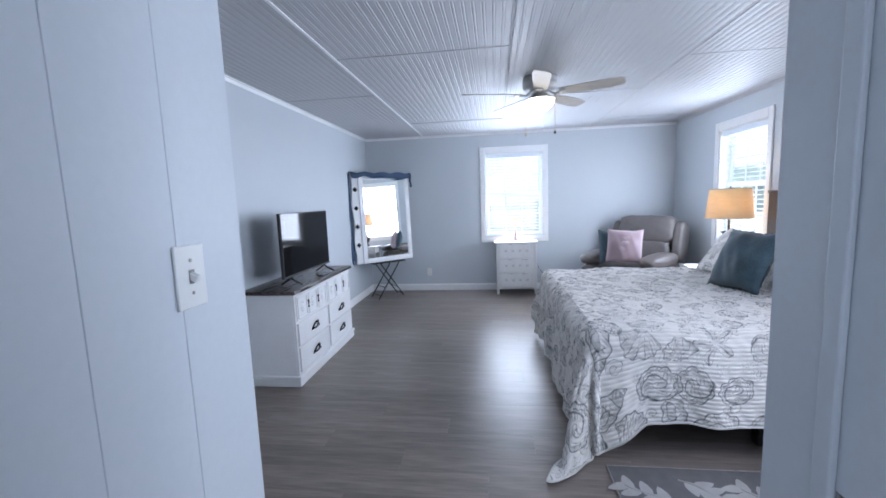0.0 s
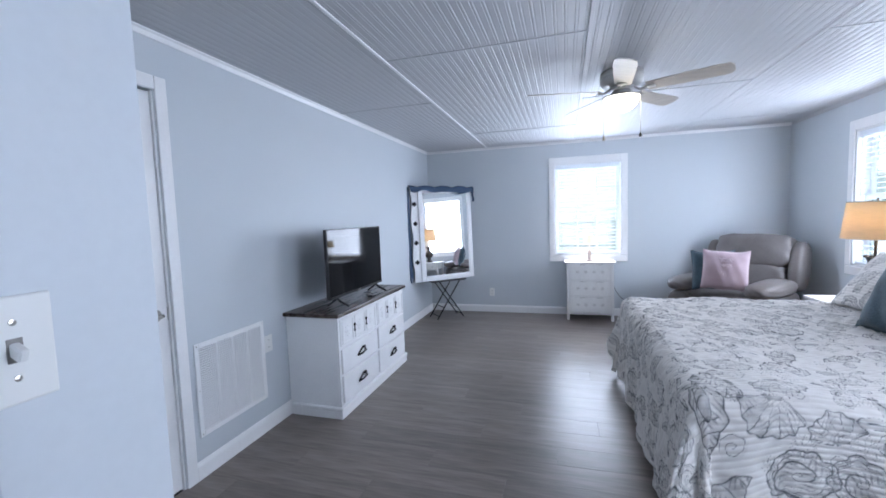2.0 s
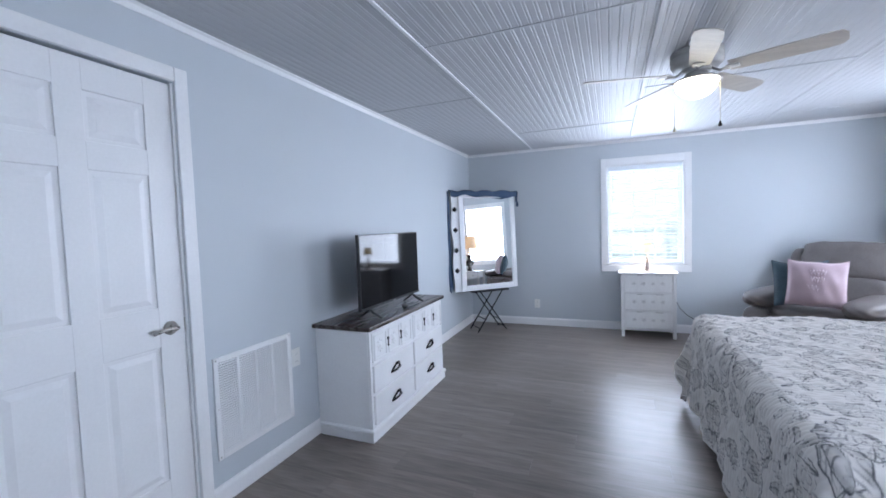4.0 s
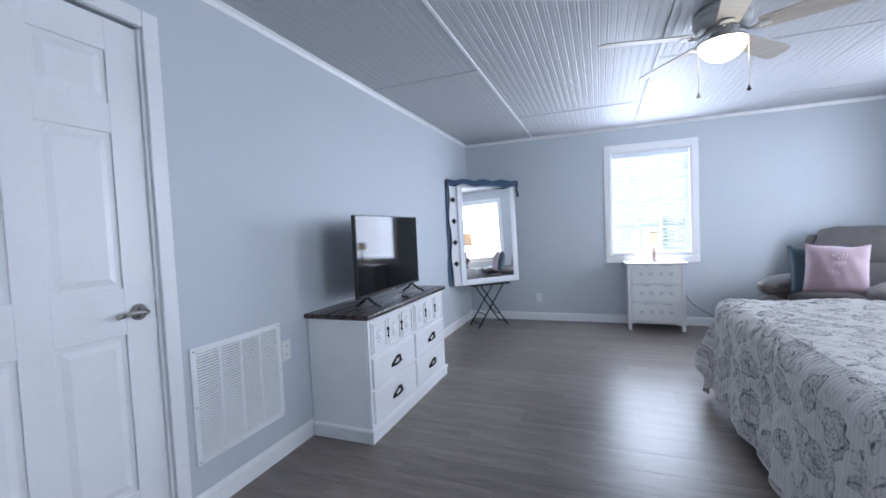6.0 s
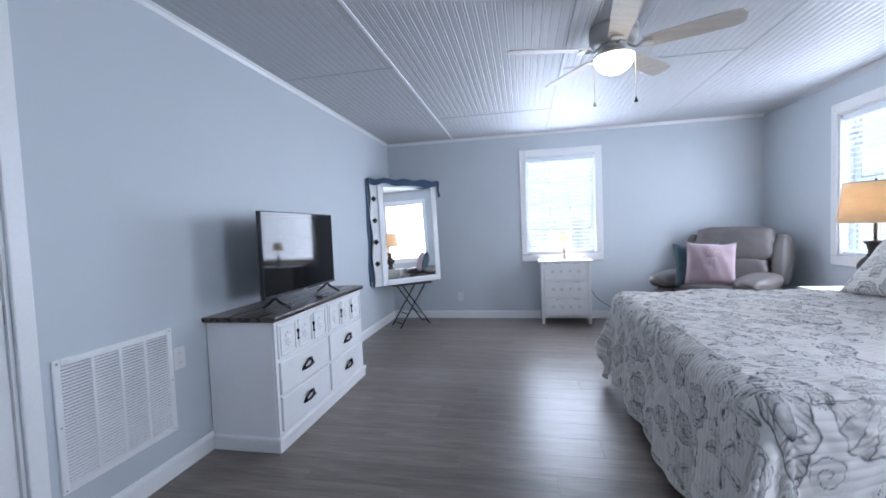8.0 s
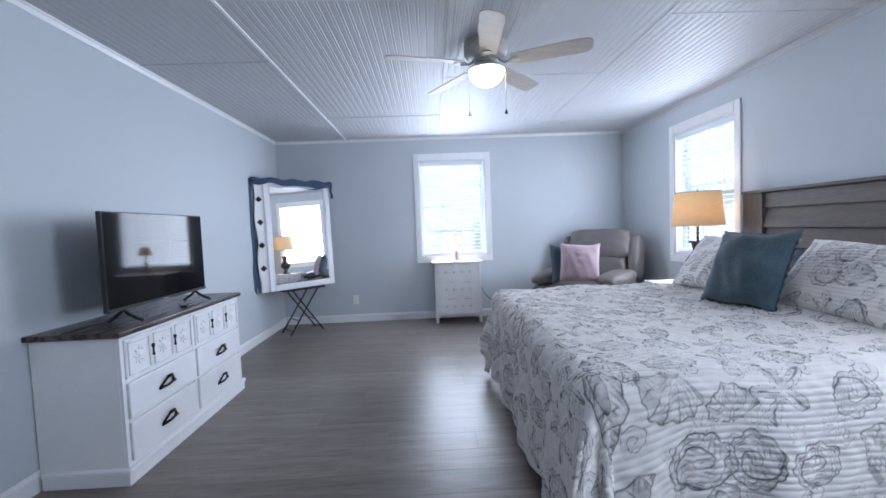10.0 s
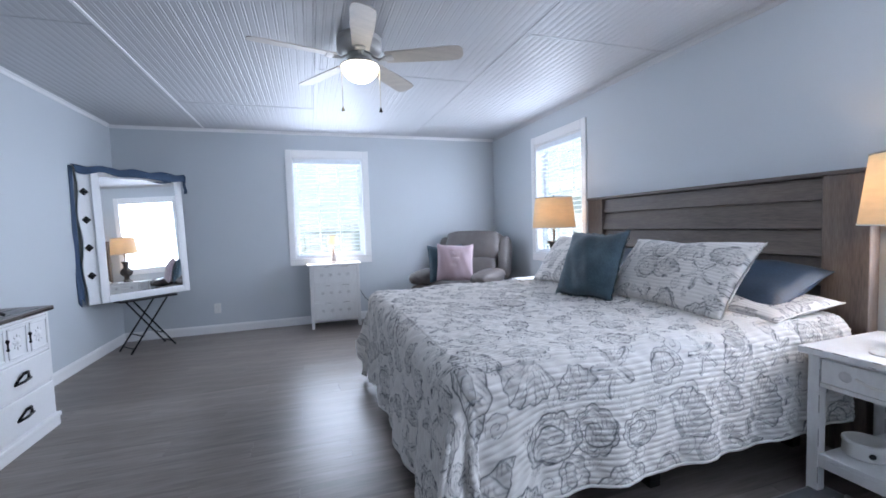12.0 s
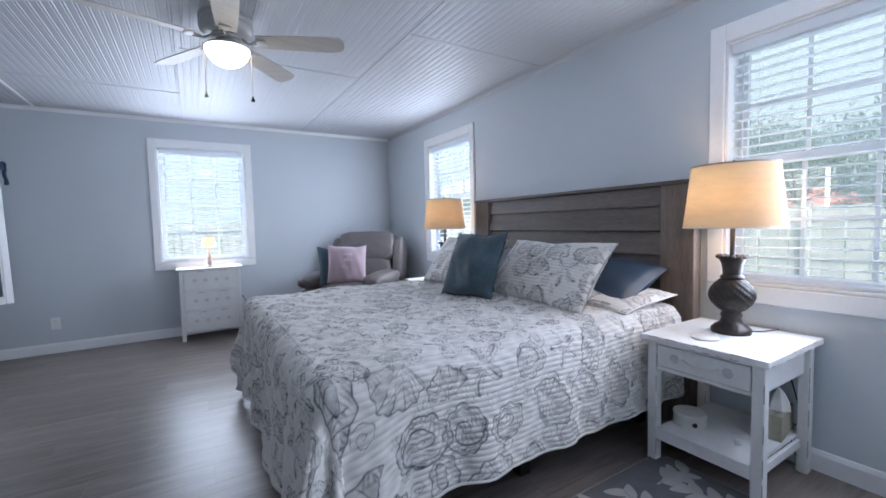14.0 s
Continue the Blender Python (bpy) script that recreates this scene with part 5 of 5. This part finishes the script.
def recliner():
    top = thing("recliner", "taupe leather recliner with rolled arms beside the window", "recliner", (1.82, 5.645, 0), -42)
    top.scale = (1.1, 1.05, 1.055)
    part("base", soft_block(0.72, 0.74, 0.28, (0, 0.02, 0.17), 8), LEATHER, top, "", True)
    part("foot_rail", box(-0.33, 0.33, -0.25, 0.33, 0, 0.06, 0.01), BLACK, top)
    part("seat", soft_block(0.60, 0.64, 0.20, (0, -0.12, 0.40), 4.5, sag=crease), LEATHER, top, "", True)
    part("leg_rest", soft_block(0.58, 0.13, 0.34, (0, -0.41, 0.25), 4), LEATHER, top, "", True)
    for s in (-0.9, 0.78):
        arm = part("arm", soft_block(0.20, 0.84, 0.46, (s * 0.40, -0.05, 0.26), 5), LEATHER, top, "", True)
        part("arm_pad", turned(soft_block(0.25, 0.74, 0.15, (0, 0, 0), 3.0, sag=crease), pose(s * 0.41, -0.13, 0.55, 0.5, 0, 0)), LEATHER, arm, "", True)
        part("arm_front", soft_block(0.23, 0.10, 0.42, (s * 0.40, -0.415, 0.27), 3), LEATHER, arm, "", True)
    tilt = pose(0, 0.27, 0.44, -14)
    part("lumbar", turned(soft_block(0.60, 0.22, 0.34, (0, -0.02, 0.14), 4.5, sag=crease), tilt), LEATHER, top, "", True)
    part("head_cushion", turned(soft_block(0.66, 0.25, 0.36, (0, -0.01, 0.43), 5, sag=crease), tilt), LEATHER, top, "", True)
    part("back_shell", turned(soft_block(0.74, 0.16, 0.62, (0, 0.11, 0.28), 4), tilt), LEATHER, top, "", True)
    for s in (-1, 1):
        part("wing", turned(soft_block(0.13, 0.27, 0.50, (s * 0.37, 0.03, 0.30), 3.2), tilt), LEATHER, top, "", True)
    return top


recliner()
pillow("throw_pillow", "dusty pink velvet pillow with pale script on the recliner", 0.41, 0.42, 0.16, pose(1.602, 5.352, 0.768, -14, 3, -16), PINK, seed=2, group="throw pillows")
pillow("throw_pillow", "teal velvet pillow tucked behind a pink one on the recliner", 0.40, 0.42, 0.14, pose(1.527, 5.455, 0.758, -14, -2, -12), TEAL, seed=7, group="throw pillows")
script = bpy.data.objects[[o.name for o in bpy.data.objects if o.name.startswith("throw_pillow")][1]]
for row, (z, w) in enumerate(((0.09, 0.11), (0.03, 0.09), (-0.045, 0.13))):
    pts = [(-w / 2 + w * k / 26, -0.082 + 0.0025 * abs(k - 13) / 13 + 0.004 * abs(z) / 0.1, z + 0.022 * math.sin(k * 1.25) * (1 if k % 7 else 1.4)) for k in range(27)]
    part("script", tube(pts, 0.002, 5), PINKPRINT, script, "pale script strokes", True)


# ---- ceiling fan ----
def ceiling_fan():
    top = thing("ceiling_fan", "hugger ceiling fan with five washed blades and a lit globe", "ceiling fan", (0.410, 3.700, 0))
    part("canopy", lathe(((0, ZC - 0.001), (0.128, ZC - 0.001), (0.140, ZC - 0.010), (0.141, ZC - 0.034), (0.137, ZC - 0.038), (0.137, ZC - 0.042), (0.141, ZC - 0.046), (0.139, ZC - 0.078), (0.126, ZC - 0.096), (0.104, ZC - 0.106), (0, ZC - 0.107)), 40), FANBODY, top, "", True)
    part("hub", lathe(((0.0, ZC - 0.1075), (0.080, ZC - 0.1075), (0.084, ZC - 0.122), (0.066, ZC - 0.130), (0, ZC - 0.131)), 28), FANBODY, top, "", True)
    part("switch_housing", lathe(((0, ZC - 0.1315), (0.058, ZC - 0.1315), (0.062, ZC - 0.142), (0.078, ZC - 0.156), (0.112, ZC - 0.168), (0.122, ZC - 0.174), (0.122, ZC - 0.181), (0, ZC - 0.181)), 32), FANBODY, top, "", True)
    globe = part("globe", lathe(((0.117, ZC - 0.1815), (0.115, ZC - 0.194), (0.104, ZC - 0.224), (0.080, ZC - 0.252), (0.045, ZC - 0.271), (0, ZC - 0.279)), 36), GLOBE, top, "glowing frosted glass bowl", True)
    globe.visible_shadow = False
    for k in range(5):
        m = pose(0, 0, 0, 0, 0, -23 + 72 * k)
        iron = bmesh.new()
        tube(((0.075, 0, ZC - 0.115), (0.12, 0, ZC - 0.146), (0.17, 0.02, ZC - 0.140)), 0.007, 7, bm=iron)
        tube(((0.12, 0, ZC - 0.146), (0.17, -0.02, ZC - 0.140)), 0.007, 7, bm=iron)
        box(0.155, 0.215, -0.035, 0.035, ZC - 0.142, ZC - 0.136, 0.002, bm=iron)
        arm = part("blade_iron", turned(iron, m), FANBODY, top, "", True)
        outline = [(0.165, -0.050), (0.40, -0.062), (0.58, -0.066), (0.635, -0.058), (0.655, -0.030), (0.655, 0.030), (0.635, 0.058), (0.58, 0.066), (0.40, 0.062), (0.165, 0.050)]
        bl = bmesh.new()
        a = [bl.verts.new((x, y, ZC - 0.135 - y * 0.24)) for x, y in outline]
        b = [bl.verts.new((x, y, ZC - 0.129 - y * 0.24)) for x, y in outline]
        bl.faces.new(a[::-1]), bl.faces.new(b)
        for i in range(len(a)):
            bl.faces.new((a[i], a[(i + 1) % len(a)], b[(i + 1) % len(a)], b[i]))
        part("blade", turned(bl, m), BLADE, arm, "washed wooden blade")
    for x, z, mat in ((-0.117, 1.925, BRASS), (0.122, 1.932, IRON)):
        chain = part("pull_chain", tube(((x, 0, ZC - 0.178), (x, 0, z + 0.02)), 0.0018, 5), BRASS, top)
        part("pull_bob", turned(lathe(((0, 0.028), (0.004, 0.024), (0.006, 0.014), (0.011, 0.004), (0.010, -0.004), (0, -0.007)), 10), pose(x, 0, z)), mat, chain, "", True)
    return top


ceiling_fan()


# ---- outside ----
GZ = -0.6
tagged(part("ground", box(-60, 120, -60, 120, GZ - 0.3, GZ), GRASS, None), "lawn around the house", "lawn", kind="structure")

ring = bmesh.new()
bottom = [ring.verts.new((100 * math.cos(math.pi * k / 24), 100 * math.sin(math.pi * k / 24), GZ - 1)) for k in range(48)]
upper = [ring.verts.new((v.co.x, v.co.y, 75)) for v in bottom]
for k in range(48):
    ring.faces.new((bottom[k], upper[k], upper[(k + 1) % 48], bottom[(k + 1) % 48]))
tagged(part("backdrop", ring, sky_material(), None), "pale overcast sky all around", "sky", kind="structure")


def fence(at, turn, length, label):
    top = thing("fence", label, "fence", at, turn)
    boards = int(length / 0.148)
    bm = box(-0.069, 0.069, -0.010, 0.010, 0.03, 1.93, 0.003)
    mesh = bpy.data.meshes.new("board")
    bm.to_mesh(mesh)
    bm.free()
    r = random.Random(3)
    for k in range(boards):
        b = link_mesh("board", mesh, FENCE, top)
        b.matrix_basis = pose(0.074 + k * 0.148, 0, r.uniform(-0.02, 0.02), 0, r.uniform(-0.6, 0.6))
    for z in (0.35, 1.05, 1.72):
        part("rail", box(0, length, -0.050, -0.0115, z, z + 0.085, 0.003), FENCE, top)
    for k in range(int(length / 2.4) + 1):
        part("post", box(k * 2.4 - 0.05 + 0.06, k * 2.4 + 0.05 + 0.06, -0.150, -0.051, 0, 2.0, 0.004), FENCE, top)
    return top


fence((9.2, 8.6, GZ), -90, 14.0, "weathered wooden privacy fence beyond the side window")
fence((-6.0, 13.2, GZ), 0, 13.0, "weathered wooden privacy fence behind the house")


def neighbour_house(at, sx, sy, wall_h, roof_h, roof_mat, label):
    top = thing("house", label, "house", at)
    bm = bmesh.new()
    box(0, sx, 0, sy, 0, wall_h, bm=bm)
    for k in range(int(wall_h / 0.16)):
        box(-0.014, -0.0005, 0, sy, 0.02 + k * 0.16, 0.17 + k * 0.16, 0.004, bm=bm)
        box(0, sx, -0.014, -0.0005, 0.02 + k * 0.16, 0.17 + k * 0.16, 0.004, bm=bm)
    part("wall", bm, SIDING, top)
    rf = bmesh.new()
    e = 0.45
    lo = [rf.verts.new(p) for p in ((-e, -e, wall_h), (sx + e, -e, wall_h), (sx + e, sy + e, wall_h), (-e, sy + e, wall_h))]
    ed = [rf.verts.new((v.co.x, v.co.y, wall_h + 0.18)) for v in lo]
    hi = [rf.verts.new(p) for p in ((sx / 2, sy * 0.3, wall_h + roof_h), (sx / 2, sy * 0.7, wall_h + roof_h))]
    for i in range(4):
        rf.faces.new((lo[i], lo[(i + 1) % 4], ed[(i + 1) % 4], ed[i]))
    rf.faces.new(lo[::-1])
    rf.faces.new((ed[0], ed[1], hi[0]))
    rf.faces.new((ed[1], ed[2], hi[1], hi[0]))
    rf.faces.new((ed[2], ed[3], hi[1]))
    rf.faces.new((ed[3], ed[0], hi[0], hi[1]))
    bmesh.ops.recalc_face_normals(rf, faces=rf.faces[:])
    part("roof", rf, roof_mat, top)
    for y in (sy * 0.25, sy * 0.65):
        w = part("window", box(-0.06, -0.015, y, y + 1.0, 1.0, 2.3, 0.01), VINYL, top)
        part("pane", box(-0.065, -0.0605, y + 0.08, y + 0.92, 1.08, 2.22), SCREEN, w)
    return top


neighbour_house((10.5, 10.2, GZ), 9, 11, 2.9, 2.0, ROOFING, "pale sided neighbouring house with a grey roof")
neighbour_house((40.0, 10.6, GZ), 8, 6, 2.5, 1.5, REDROOF, "distant house with a red roof behind the fence")
pole = thing("pole", "white metal pole standing behind the fence", "pole", (14.0, 4.85, GZ))
part("shaft", lathe(((0.05, 0), (0.05, 2.98), (0.03, 3.0), (0, 3.0)), 12), VINYL, pole, "", True)


def tree(at, height, spread, seed, label):
    top = thing("tree", label, "tree", at)
    r = random.Random(seed)
    trunk = bmesh.new()
    n = 10
    rings = []
    for k in range(7):
        z = height * 0.45 * k / 6
        rad = 0.30 * (1 - 0.10 * k)
        rings.append([trunk.verts.new((rad * math.cos(6.283 * i / n) + 0.08 * math.sin(z), rad * math.sin(6.283 * i / n), z)) for i in range(n)])
    for a, b in zip(rings, rings[1:]):
        for i in range(n):
            trunk.faces.new((a[i], a[(i + 1) % n], b[(i + 1) % n], b[i]))
    trunk_ob = part("trunk", trunk, BARK, top, "", True)
    tips = []
    for k in range(11):
        a, f = k * 2.4, r.uniform(0.5, 1.0)
        tip = Vector((spread * f * math.cos(a), spread * f * math.sin(a), height * r.uniform(0.5, 0.92)))
        tips.append(tip)
        part("limb", tube(((0, 0, height * 0.38), tip * 0.5 + Vector((0, 0, height * 0.18)), tip), 0.07, 6), BARK, trunk_ob)
    verts, faces = [], []
    for k in range(8000):
        tip = r.choice(tips)
        p = tip + Vector((r.gauss(0, spread * 0.28), r.gauss(0, spread * 0.28), r.gauss(0, height * 0.085)))
        u = Vector((r.uniform(-1, 1), r.uniform(-1, 1), r.uniform(-1, 1))).normalized()
        w = u.cross(Vector((0.2, 0.5, 0.9))).normalized()
        s = r.uniform(0.06, 0.15)
        i = len(verts)
        verts += [p - u * s, p + w * s * 0.5, p + u * s, p - w * s * 0.5]
        faces.append((i, i + 1, i + 2, i + 3))
    mesh = bpy.data.meshes.new("crown")
    mesh.from_pydata([tuple(v) for v in verts], [], faces)
    ob = link_mesh("crown", mesh, LEAF, top)
    return top


tree((26.0, 9.3, GZ), 6.2, 2.7, 5, "leafy broad tree beyond the fence")
tree((28.0, 4.2, GZ), 3.9, 2.6, 9, "leafy broad tree beyond the fence")

# ---- floor planks ----
PW, PLEN = 0.181, 1.22
pr = random.Random(12)
PLANKS = {}


def plank_mesh(length, width):
    key = (round(length, 3), round(width, 3))
    if key not in PLANKS:
        bm = box(0, length - 0.0005, 0, width - 0.0005, -0.0075, 0.0, 0.0004)
        PLANKS[key] = bpy.data.meshes.new("plank")
        bm.to_mesh(PLANKS[key])
        bm.free()
    return PLANKS[key]


rows_n = int((YB - YF + WALL) / PW) + 1
for j in range(rows_n):
    y = YF - WALL + j * PW
    w = min(PW, YB - y)
    if w < 0.02:
        continue
    x = XL - 0.02 - (0, 0.42, 0.81, 0.21, 0.63)[j % 5] * PLEN / 1.0
    while x < XR:
        a, b = max(x, XL - 0.01), min(x + PLEN, XR)
        if b - a > 0.02:
            ob = link_mesh("plank", plank_mesh(b - a, w), PLANK, slab)
            ob.matrix_basis = pose(a, y, 0)
        x += PLEN
y = HY
while y < YF - WALL - 1e-6:
    w = min(PW, YF - WALL - y)
    ob = link_mesh("plank", plank_mesh(HX1 - HX0 + 0.02, w), PLANK, slab)
    ob.matrix_basis = pose(HX0, y, 0)
    y += PW
